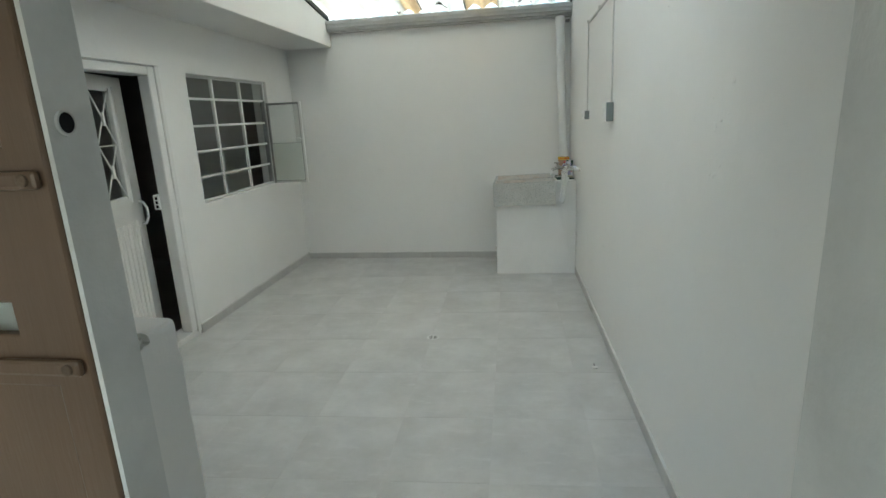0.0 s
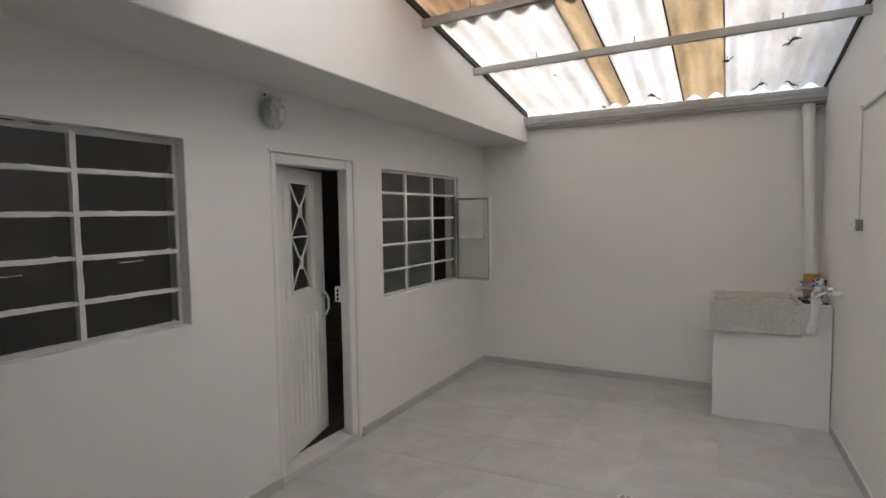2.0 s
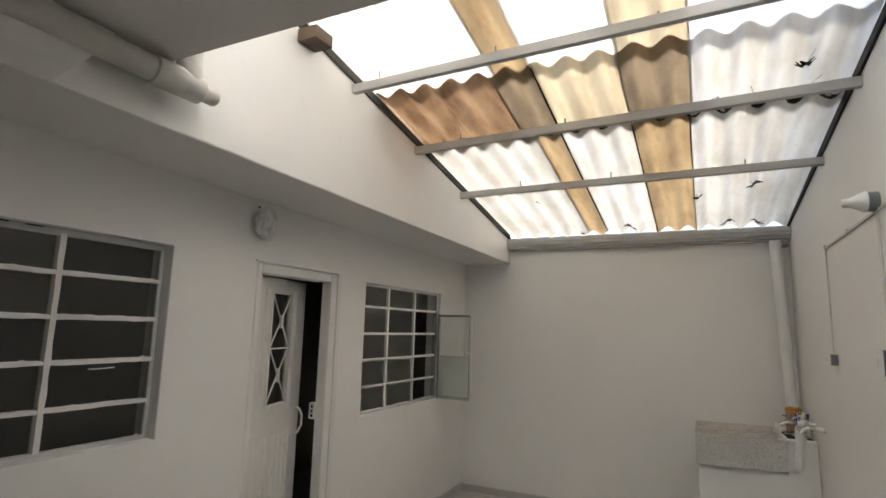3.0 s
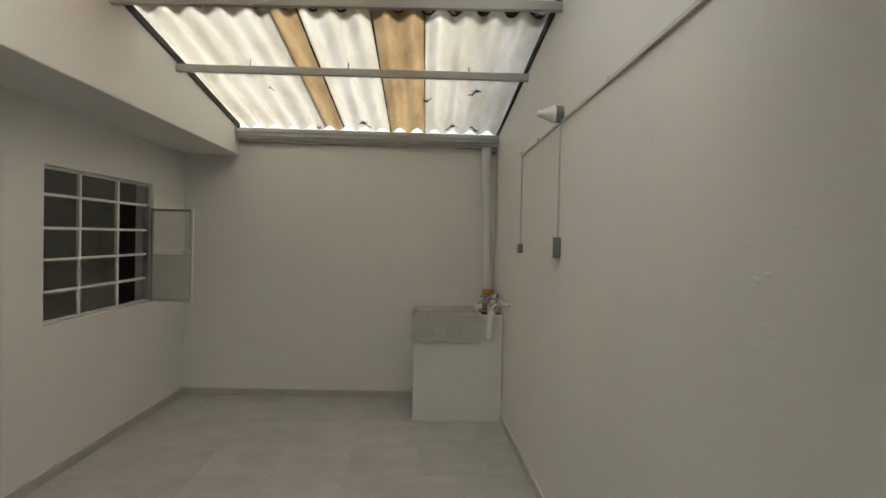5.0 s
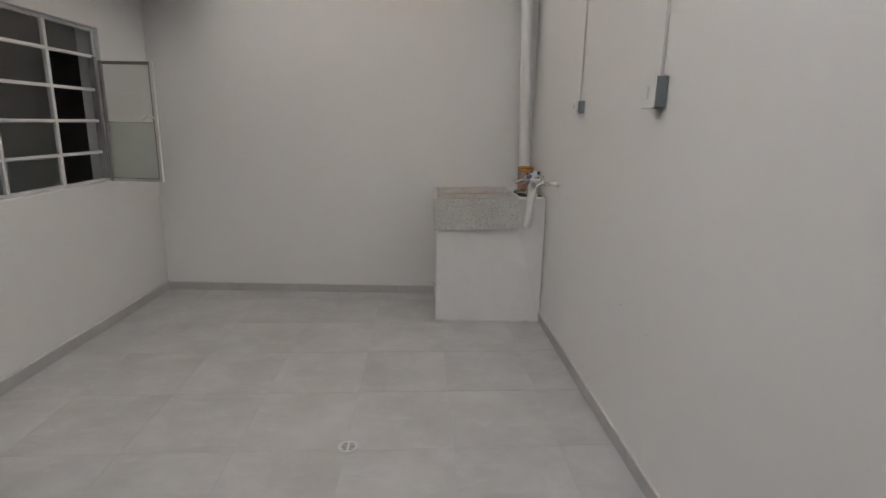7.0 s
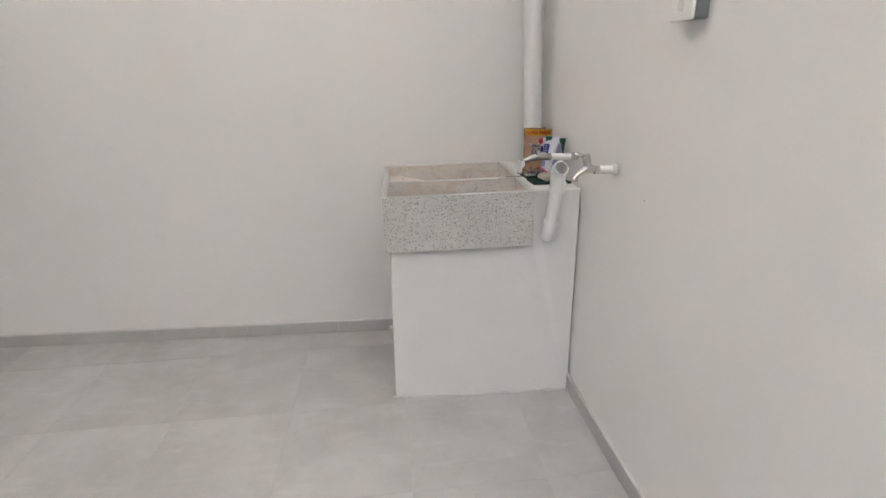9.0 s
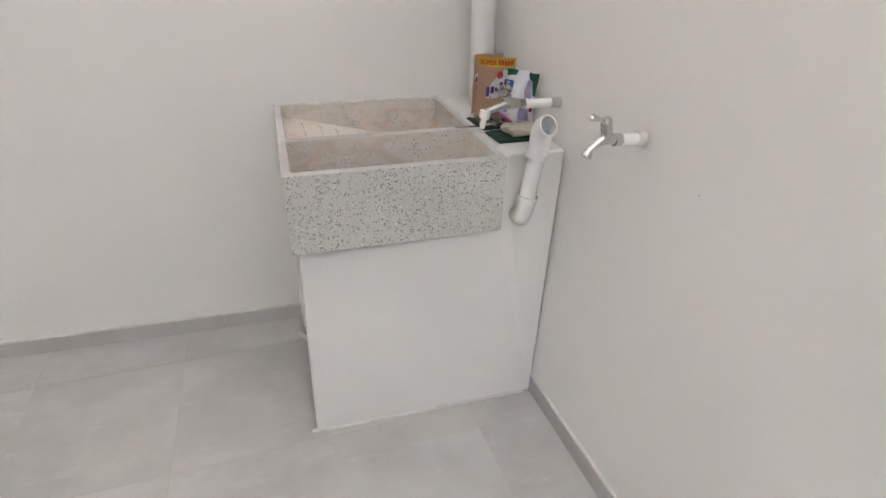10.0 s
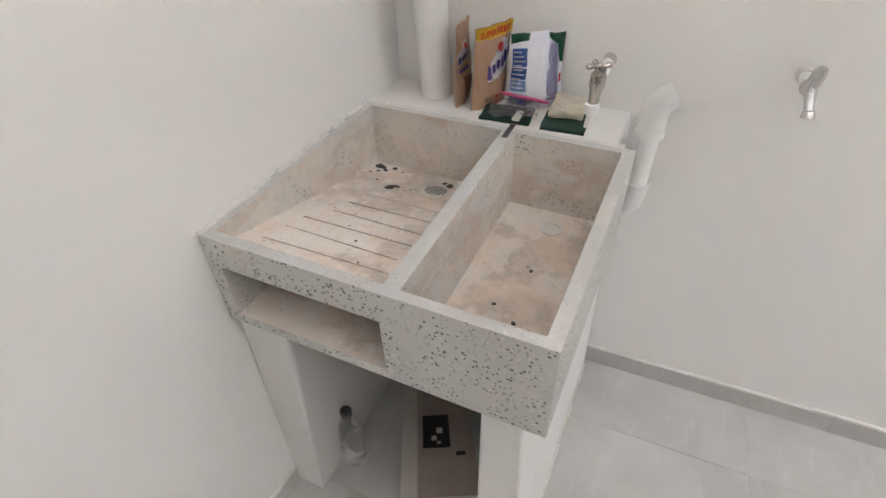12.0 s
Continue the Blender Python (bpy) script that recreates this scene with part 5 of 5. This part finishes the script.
part("upper_elbow", tube([(0.5738, 5.4475, 0.9465), (0.5739, 5.4475, 0.947), (0.5745, 5.4475, 0.953), (0.577, 5.447, 0.983), (0.5765, 5.446, 1.003), (0.574, 5.439, 1.024), (0.5735, 5.429, 1.036), (0.578, 5.411, 1.047)], [0.0240, 0.0295, 0.0308, 0.0298, 0.0296, 0.0296, 0.0298, 0.0304], 26, hollow=0.0045), PVC, sp, "open elbow", True)
part("side_stub", tube([(0.588, 5.462, 0.968), (0.618, 5.482, 0.965), (0.619, 5.483, 0.965)], [0.012, 0.012, 0.005], 14), PVC, sp, "", True)

for ob in sp.children:
    ob.location = (0.004, -0.004, 0.010)

# ---- things on the ledge ----
LZ = 0.9515


def pouch(name, label, w, h, d, m, material, seed, group="", flare=0.0, wrinkle=0.0):
    """A stand-up pouch: wide gusset below, crimped flat seal above. Local x along the front, y back, z up."""
    t = thing(name, label, "bag", group=group)
    bm = bmesh.new()

    def skin(u, v):
        depth = d * (1 - v ** 1.6) * (0.55 + 0.45 * min(1.0, v * 6)) + 0.0012
        fat = (1 - abs(u) ** 2.6) * depth / 2 + 0.0008
        wob = 0.006 * noise.noise((u * 2.2 + seed, v * 3.0, seed * 2.0)) * (1 - v * 0.4)
        wob += wrinkle * (noise.noise((u * 3.5 + v * 4.0, v * 3.0 - u * 2.0, seed)) + 0.5 * noise.noise((u * 8.0, v * 9.0, seed)))
        x = u * w / 2 * (1 - 0.05 * math.sin(v * math.pi) + flare * (1 - v) ** 2) + 0.003 * noise.noise((seed, v * 4, 2))
        z = v * h + 0.006 * noise.noise((u * 1.5 + seed, 3.0, 0)) * v
        return x, fat, wob, z

    nx, nz = 20, 24
    front, back = [], []
    for j in range(nz + 1):
        v = j / nz
        fr, bk = [], []
        for i in range(nx + 1):
            u = i / nx * 2 - 1
            x, fat, wob, z = skin(u, v)
            fr.append(bm.verts.new((x, -fat + wob, z)))
            bk.append(bm.verts.new((x, fat + wob, z)))
        front.append(fr)
        back.append(bk)
    for j in range(nz):
        for i in range(nx):
            bm.faces.new((front[j][i], front[j][i + 1], front[j + 1][i + 1], front[j + 1][i]))
            bm.faces.new((back[j][i + 1], back[j][i], back[j + 1][i], back[j + 1][i + 1]))
        bm.faces.new((back[j][0], front[j][0], front[j + 1][0], back[j + 1][0]))
        bm.faces.new((front[j][nx], back[j][nx], back[j + 1][nx], front[j + 1][nx]))
    for i in range(nx):
        bm.faces.new((front[0][i + 1], front[0][i], back[0][i], back[0][i + 1]))
        bm.faces.new((front[nz][i], front[nz][i + 1], back[nz][i + 1], back[nz][i]))
    bmesh.ops.transform(bm, matrix=m, verts=bm.verts)
    body = part("body", bm, material, t, smooth=True)

    def patch(pname, outline, mat_, plabel="", lift=0.0012):
        """Print on the front, lying on the bulge: outline in (u -1..1, v 0..1)."""
        us, vs = [o[0] for o in outline], [o[1] for o in outline]
        pb = bmesh.new()

        def place(u, v):
            x, fat, wob, z = skin(u, v)
            return Vector((x, -fat + wob - lift, z))

        cen = (sum(us) / len(us), sum(vs) / len(vs))
        rim = []
        for p1, p2 in zip(outline, outline[1:] + outline[:1]):
            for q in range(4):
                rim.append((p1[0] + (p2[0] - p1[0]) * q / 4, p1[1] + (p2[1] - p1[1]) * q / 4))
        rings = []
        for s_ in (1.0, 0.75, 0.5, 0.25):
            rings.append([pb.verts.new(place(cen[0] + (r[0] - cen[0]) * s_, cen[1] + (r[1] - cen[1]) * s_)) for r in rim])
        mid = pb.verts.new(place(*cen))
        k = len(rim)
        for ra, rb in zip(rings, rings[1:]):
            for q in range(k):
                pb.faces.new((ra[q], ra[(q + 1) % k], rb[(q + 1) % k], rb[q]))
        for q in range(k):
            pb.faces.new((rings[-1][q], rings[-1][(q + 1) % k], mid))
        bmesh.ops.solidify(pb, geom=list(pb.faces), thickness=0.0004)
        bmesh.ops.transform(pb, matrix=m, verts=pb.verts)
        part(pname, pb, mat_, body, plabel)

    return patch


def ring(cu, cv, ru, rv, n=10):
    return [(cu + ru * math.cos(2 * math.pi * k / n), cv + rv * math.sin(2 * math.pi * k / n)) for k in range(n)]


def wordmark(p, u0, u1, v0, v1, letter, lift):
    """A purple wordmark as plain rounded blocks on a rising line."""
    tall = (1.25, 0.8, 0.85, 1.0, 1.1, 0.8)
    step = (u1 - u0) / 6
    for k in range(6):
        u, v = u0 + (k + 0.5) * step, v0 + (v1 - v0) * (k + 0.5) / 6
        r = letter * tall[k]
        p("logo_block", [(u - step * 0.40, v - r * 0.7), (u - step * 0.2, v - r), (u + step * 0.2, v - r * 0.92), (u + step * 0.42, v - r * 0.6), (u + step * 0.42, v + r * 0.7), (u + step * 0.15, v + r), (u - step * 0.3, v + r * 0.9)], PURPLE, "purple wordmark block", lift)


# kraft pouch at the back, turned away
p = pouch("cleaner_pouch", "kraft-brown pouch standing half hidden beside the downpipe", 0.110, 0.200, 0.042, pose(0.602, 5.924, LZ, 0, 0, 6), KRAFT, 1.0, "pouches on the ledge", 0.0, 0.003)
p("splash", [(-0.9, 0.52), (-0.3, 0.56), (0.1, 0.68), (0.0, 0.80), (-0.5, 0.78), (-0.95, 0.66)], FILM_WHITE, "white splash")
wordmark(p, -0.95, 0.15, 0.58, 0.68, 0.040, 0.0026)
p("dot", ring(-0.35, 0.74, 0.13, 0.05), RED, "red dot", 0.0036)
p("label", [(-0.6, 0.10), (0.5, 0.10), (0.5, 0.34), (-0.6, 0.38)], KRAFT_DARK, "dark print")
p("label", [(-0.8, 0.42), (-0.1, 0.46), (-0.1, 0.50), (-0.8, 0.47)], PURPLE, "purple print line")
# kraft pouch with yellow band
front_pose = pose(0.603, 5.852, LZ, 3.5, 0, -24)
p = pouch("cleaner_pouch", "kraft-brown pouch with a yellow top band and purple logo", 0.124, 0.203, 0.044, front_pose, KRAFT, 2.0, "pouches on the ledge", 0.0, 0.003)
p("band", [(-1.0, 0.86), (0.0, 0.86), (1.0, 0.86), (1.0, 1.0), (0.0, 1.0), (-1.0, 1.0)], YELLOW, "yellow band")
for k in range(5):
    u = 0.14 + k * 0.165
    p("band_print", [(u - 0.065, 0.893), (u + 0.065, 0.893), (u + 0.065, 0.968), (u - 0.065, 0.968)], ORANGE, "unreadable orange lettering", 0.0028)
word = bpy.data.curves.new("word", "FONT")
word.body, word.size, word.extrude, word.offset, word.align_x = "SUPER", 0.0195, 0.0003, 0.0006, "CENTER"
word_ob = new("word", word)
bpy.context.view_layer.update()
letters = bmesh.new()
letters.from_mesh(bpy.data.meshes.new_from_object(word_ob.evaluated_get(bpy.context.evaluated_depsgraph_get())))
bpy.data.objects.remove(word_ob)
bmesh.ops.transform(letters, matrix=front_pose @ pose(-0.027, -0.0105, 0.1815, 90, 0, 0), verts=letters.verts)
part("band_word", letters, ORANGE, [o for o in bpy.data.objects if o.name.startswith("cleaner_pouch")][-1], "orange word on the band")
p("splash", [(-0.45, 0.36), (0.15, 0.37), (0.55, 0.44), (0.95, 0.58), (0.80, 0.78), (0.45, 0.84), (0.15, 0.72), (-0.25, 0.58)], FILM_WHITE, "white splash")
wordmark(p, -0.50, 0.98, 0.45, 0.66, 0.070, 0.0028)
p("dot", ring(0.25, 0.745, 0.17, 0.060), RED, "red dot", 0.0038)
p("seal", ring(-0.45, 0.13, 0.10, 0.04, 8), KRAFT_DARK)
p("seal", ring(0.10, 0.13, 0.10, 0.035, 8), RED)
p("seal", ring(0.45, 0.14, 0.13, 0.035, 8), ORANGE)
# white and blue detergent bag
p = pouch("detergent_bag", "white and blue plastic detergent bag with green corners", 0.132, 0.180, 0.062, pose(0.640, 5.742, LZ, -5, 0, -66), FILM_WHITE, 3.0, "pouches on the ledge", 0.12, 0.005)
p("corner", [(-1.0, 0.86), (-0.35, 0.90), (-0.28, 0.99), (-1.0, 0.99)], GREEN, "dark green corner")
p("corner", [(0.40, 0.93), (0.78, 0.90), (0.86, 0.62), (1.0, 0.60), (1.0, 0.99), (0.40, 0.99)], GREEN, "dark green corner")
p("text_panel", [(-0.93, 0.56), (-0.38, 0.57), (-0.38, 0.80), (-0.93, 0.80)], BLUE, "blue text panel")
p("text_panel", [(-0.93, 0.40), (-0.38, 0.40), (-0.38, 0.545), (-0.93, 0.545)], BLUE, "blue text panel")
p("text_panel", [(-0.93, 0.24), (-0.34, 0.24), (-0.38, 0.385), (-0.93, 0.385)], LIGHT_BLUE, "light blue text panel")
p("text_panel", [(-0.9, 0.05), (-0.25, 0.05), (-0.32, 0.20), (-0.92, 0.22)], FILM_LILAC, "lilac text panel")
p("text_panel", [(-0.60, 0.04), (-0.42, 0.04), (-0.42, 0.11), (-0.60, 0.11)], BLUE, "small blue mark", 0.0026)
p("side_panel", [(0.36, 0.10), (0.86, 0.12), (0.82, 0.60), (0.74, 0.86), (0.44, 0.86)], FILM_LILAC, "lilac side panel")
p("side_mark", [(0.86, 0.34), (0.97, 0.34), (0.97, 0.46), (0.88, 0.46)], RED, "red mark")
for k in range(9):
    v = 0.28 + k * 0.058
    p("text_line", [(-0.88, v), (-0.45 - 0.08 * (k % 3), v), (-0.45 - 0.08 * (k % 3), v + 0.018), (-0.88, v + 0.018)], FILM_WHITE, "unreadable white lettering", 0.0026)


def scourer(x, y, z, w, l, rot, seed):
    bm = box(-w / 2, w / 2, -l / 2, l / 2, 0, 0.008)
    bmesh.ops.subdivide_edges(bm, edges=list(bm.edges), cuts=7, use_grid_fill=True)
    for v in bm.verts:
        v.co += Vector((noise.noise(v.co * 60 + Vector((seed, 0, 0))), noise.noise(v.co * 60 + Vector((0, seed, 0))), 0)) * 0.003
        if v.co.z > 0.004:
            v.co.z += 0.003 * noise.noise(v.co * 25 + Vector((0, 0, seed)))
    bmesh.ops.transform(bm, matrix=pose(x, y, z, 0, 0, rot), verts=bm.verts)
    tagged(link("scouring_pad", bm, SCOURER), "dark green scouring pad lying flat on the ledge", "scouring pad", "pads on the ledge")


scourer(0.555, 5.782, LZ, 0.085, 0.125, 8, 1.0)
scourer(0.600, 5.640, LZ, 0.165, 0.105, 4, 2.0)

soap = bmesh.new()
join(soap, box(-0.053, 0.053, -0.040, 0.040, 0.0, 0.020, 0.006, 2))
bmesh.ops.subdivide_edges(soap, edges=list(soap.edges), cuts=5, use_grid_fill=True)
for v in soap.verts:
    k = 0.006 * noise.noise(v.co * 38) + 0.004 * abs(noise.noise(v.co * 85))
    v.co += Vector((0.006 * noise.noise(v.co * 30 + Vector((5, 0, 0))), 0.006 * noise.noise(v.co * 30 + Vector((0, 5, 0))), k if v.co.z > 0.006 else 0))
bmesh.ops.transform(soap, matrix=pose(0.618, 5.645, LZ + 0.0105, 0, 0, 8), verts=soap.verts)
tagged(link("soap_bar", soap, SOAP_WRAP), "crumpled cream wrapper with a soap bar on the green pad", "soap")

zipbag = thing("zip_bag", "crumpled clear plastic bag with a pink zip edge", "bag")
bm = bmesh.new()
bmesh.ops.create_grid(bm, x_segments=18, y_segments=14, size=0.5)
for v in bm.verts:
    x, y = v.co.x * 0.10, v.co.y * 0.12
    v.co = Vector((x, y, 0.016 + 0.012 * noise.noise((x * 40, y * 40, 1.0)) + 0.008 * noise.noise((x * 90, y * 90, 4.0))))
bmesh.ops.solidify(bm, geom=list(bm.faces), thickness=0.0006)
bmesh.ops.transform(bm, matrix=pose(0.56, 5.765, LZ + 0.006, 0, 0, 12), verts=bm.verts)
part("film", bm, CLEAR_PLASTIC, zipbag, smooth=True)
part("zip_edge", tube([(0.625, 5.835, LZ + 0.028), (0.605, 5.79, LZ + 0.034), (0.608, 5.74, LZ + 0.030), (0.615, 5.695, LZ + 0.024)], [0.004, 0.005, 0.005, 0.003], 8), PINK, zipbag, "pink zip edge", True)

knife = thing("table_knife", "worn metal knife lying across the sink divider", "knife")
kb = box(-0.045, 0.045, -0.007, 0.007, 0.0, 0.002, 0.0006, 1)
bmesh.ops.transform(kb, matrix=pose(0.478, 5.748, SZ1 + 0.0145, 0, 1, 2), verts=kb.verts)
part("blade", kb, DULL_METAL, knife)
kb = box(0.0, 0.05, -0.009, 0.009, 0.0, 0.010, 0.003, 2)
bmesh.ops.transform(kb, matrix=pose(0.520, 5.750, SZ1 + 0.0145, 0, 0, 2), verts=kb.verts)
part("handle", kb, PVC_OLD, knife, "pale plastic handle")

# ---- under the sink ----
bottle = thing("water_bottle", "empty clear plastic bottle with a black cap on the floor", "bottle")
m = pose(0.028, 6.030, 0.001, 0, 0, 0)
bb = lathe([(0.028, 0.0), (0.034, 0.006), (0.035, 0.03), (0.033, 0.05), (0.035, 0.07), (0.033, 0.10), (0.035, 0.12), (0.034, 0.15), (0.028, 0.18), (0.016, 0.205), (0.0125, 0.215), (0.0125, 0.23)], 24)
bmesh.ops.transform(bb, matrix=m, verts=bb.verts)
part("body", bb, CLEAR_PLASTIC, bottle, smooth=True)
cc = lathe([(0.016, 0.228), (0.0165, 0.232), (0.0165, 0.248), (0.014, 0.251)], 20)
bmesh.ops.transform(cc, matrix=m, verts=cc.verts)
part("cap", cc, BLACK, bottle, "black screw cap", True)

plank = thing("cabinet_board", "loose brown board with pale edge and black print under sink", "board")
pm = pose(-0.117, 5.781, 0.209, 0, 19.5, 28)


def tilted(bm):
    bmesh.ops.transform(bm, matrix=pm, verts=bm.verts)
    return bm


part("panel", tilted(box(0.0, 0.58, -0.205, -0.046, -0.012, 0.0, 0.001)), CARTON, plank)
part("edge_strip", tilted(box(0.0, 0.58, -0.045, 0.0, -0.014, 0.004, 0.002)), CARTON_EDGE, plank, "pale edge strip")
part("end_strip", tilted(box(-0.006, -0.0005, -0.205, 0.0, -0.014, 0.005, 0.001)), CARTON_EDGE, plank, "pale end strip")
pr = part("print", tilted(box(0.185, 0.33, -0.138, -0.060, 0.0004, 0.0012)), BLACK, plank, "black printed square")
for u0, u1, v0, v1 in ((0.215, 0.235, -0.10, -0.085), (0.245, 0.27, -0.118, -0.10), (0.20, 0.21, -0.112, -0.10)):
    part("print_mark", tilted(box(u0, u1, v0, v1, 0.0013, 0.0018)), CARTON_EDGE, pr, "pale worn patch")
part("print_mark", tilted(box(0.150, 0.165, -0.178, -0.152, 0.0004, 0.0012)), BLACK, plank, "small dark mark")

# ---- small floor things ----
fd = thing("floor_drain", "small round white slotted drain in the floor tiles", "drain", kind="")
part("ring", tube([(-0.506, 3.829, -0.004), (-0.506, 3.829, 0.0022)], 0.048, 28, hollow=0.010), FRAME_GREY, fd, smooth=True)
part("plate", tube([(-0.506, 3.829, -0.004), (-0.506, 3.829, 0.0010)], 0.039, 28), CAULK, fd, "slotted plate")
for k in range(-2, 3):
    h = math.sqrt(0.032 ** 2 - (k * 0.012) ** 2)
    for s0, s1 in ((-h, -0.006), (0.006, h)):
        part("slot", box(-0.506 + s0, -0.506 + s1, 3.829 + k * 0.012 - 0.0028, 3.829 + k * 0.012 + 0.0028, 0.0005, 0.0015), BLACK, fd)
plug = thing("floor_plug", "small chipped capped pipe in the floor by the wall", "pipe cap")
part("cap", tube([(0.635, 3.385, -0.002), (0.635, 3.385, 0.006), (0.635, 3.385, 0.008)], [0.020, 0.019, 0.012], 16), CAULK, plug, smooth=True)
part("screw", tube([(0.632, 3.40, 0.006), (0.630, 3.41, 0.018)], 0.004, 8), BARE_STEEL, plug)

# ---- floor tiles and skirting ----
floor = tagged(link("floor", box(XL - 0.001, 0.9, -1.6, YB + 0.001, -0.12, -0.0012), GROUT), "cement-look grey floor tiles with thin joints", "floor", kind="structure")
PITCH, DEEP, GAP = 0.50, 0.54, 0.0020
ORG = Vector((-0.053, 5.449))
ux, uy = Vector((1.0, 0.05)), Vector((-0.023, 1.0))


def clip(poly, inside, cut):
    out = []
    for a_, b_ in zip(poly, poly[1:] + poly[:1]):
        ia, ib = inside(a_), inside(b_)
        if ia:
            out.append(a_)
        if ia != ib:
            out.append(cut(a_, b_))
    return out


def clip_rect(poly, x0, x1, y0, y1):
    for ax, lim, sign in ((0, x0, 1), (0, x1, -1), (1, y0, 1), (1, y1, -1)):
        poly = clip(poly, lambda q: (q[ax] - lim) * sign > 0, lambda a_, b_: a_ + (b_ - a_) * ((lim - a_[ax]) / (b_[ax] - a_[ax])))
        if len(poly) < 3:
            return []
    return poly


def tile_mesh(poly):
    bm = bmesh.new()
    cen = sum((q for q in poly), Vector((0, 0))) / len(poly)
    low = [bm.verts.new((q.x, q.y, -0.006)) for q in poly]
    mid = [bm.verts.new((q.x, q.y, -0.0004)) for q in poly]
    top = [bm.verts.new((*(q + (cen - q).normalized() * 0.0004), 0.0)) for q in poly]
    n = len(poly)
    for a_, b_ in ((low, mid), (mid, top)):
        for k in range(n):
            bm.faces.new((a_[k], a_[(k + 1) % n], b_[(k + 1) % n], b_[k]))
    bm.faces.new(top)
    me = bpy.data.meshes.new("tile")
    bm.to_mesh(me)
    bm.free()
    me.materials.append(TILE)
    return me


g = GAP / 2
whole = [ux * a_ + uy * b_ for a_, b_ in ((g, g), (PITCH - g, g), (PITCH - g, DEEP - g), (g, DEEP - g))]
whole_mesh = tile_mesh(whole)
for i in range(-7, 4):
    for j in range(-16, 4):
        o = ORG + ux * (PITCH * i) + uy * (DEEP * j)
        poly = [q + o for q in whole]
        cut = clip_rect(poly, XL, 0.84, -1.44, YB)
        if not cut:
            continue
        if len(cut) == 4 and all((c - q).length < 1e-6 for c, q in zip(cut, poly)):
            t = new("tile", whole_mesh)
        else:
            area = 0.5 * abs(sum(a_.x * b_.y - b_.x * a_.y for a_, b_ in zip(cut, cut[1:] + cut[:1])))
            if area < 0.0006:
                continue
            t = new("tile", tile_mesh([q - o for q in cut]))
        t.location = (o.x, o.y, 0)
        t.parent = floor

base = thing("baseboard", "grey tile skirting with a white grout line on top", "baseboard", kind="structure")


def skirting(x0, y0, x1, y1, nx, ny, h=0.071, th=0.011):
    """A run of skirting tiles along a wall; (nx, ny) points into the room."""
    d = Vector((x1 - x0, y1 - y0))
    L = d.length
    d.normalize()
    n = Vector((nx, ny))
    s = 0.0
    while s < L - 0.01:
        e = min(L, s + PITCH)
        quad = [Vector((x0, y0)) + d * a_ + n * b_ for a_, b_ in ((s + 0.0012, 0), (e - 0.0012, 0), (e - 0.0012, th), (s + 0.0012, th))]
        bm = prism([(q.x, q.y) for q in quad], "z", 0.0005, h)
        part("skirting_tile", bm, SKIRT, base)
        s = e
    segs = max(2, int(L / 0.09))
    bm = bmesh.new()
    for k in range(segs):
        a0, a1 = L * k / segs, L * (k + 1) / segs
        w = th + random.uniform(-0.002, 0.003)
        quad = [Vector((x0, y0)) + d * a_ + n * b_ for a_, b_ in ((a0, 0), (a1, 0), (a1, w), (a0, w))]
        join(bm, prism([(q.x, q.y) for q in quad], "z", h, h + random.uniform(0.004, 0.009)))
    part("grout_line", bm, CAULK, base, "uneven white grout line")


skirting(XL, 3.85, XL, YB, 1, 0, th=0.016)
skirting(XL, 0.88, XL, 3.01, 1, 0, th=0.030)
skirting(XL + 0.016, YB, -0.10, YB, 0, -1, h=0.066)
skirting(east_x(0.72), 0.72, east_x(5.508), 5.508, -1, 0)
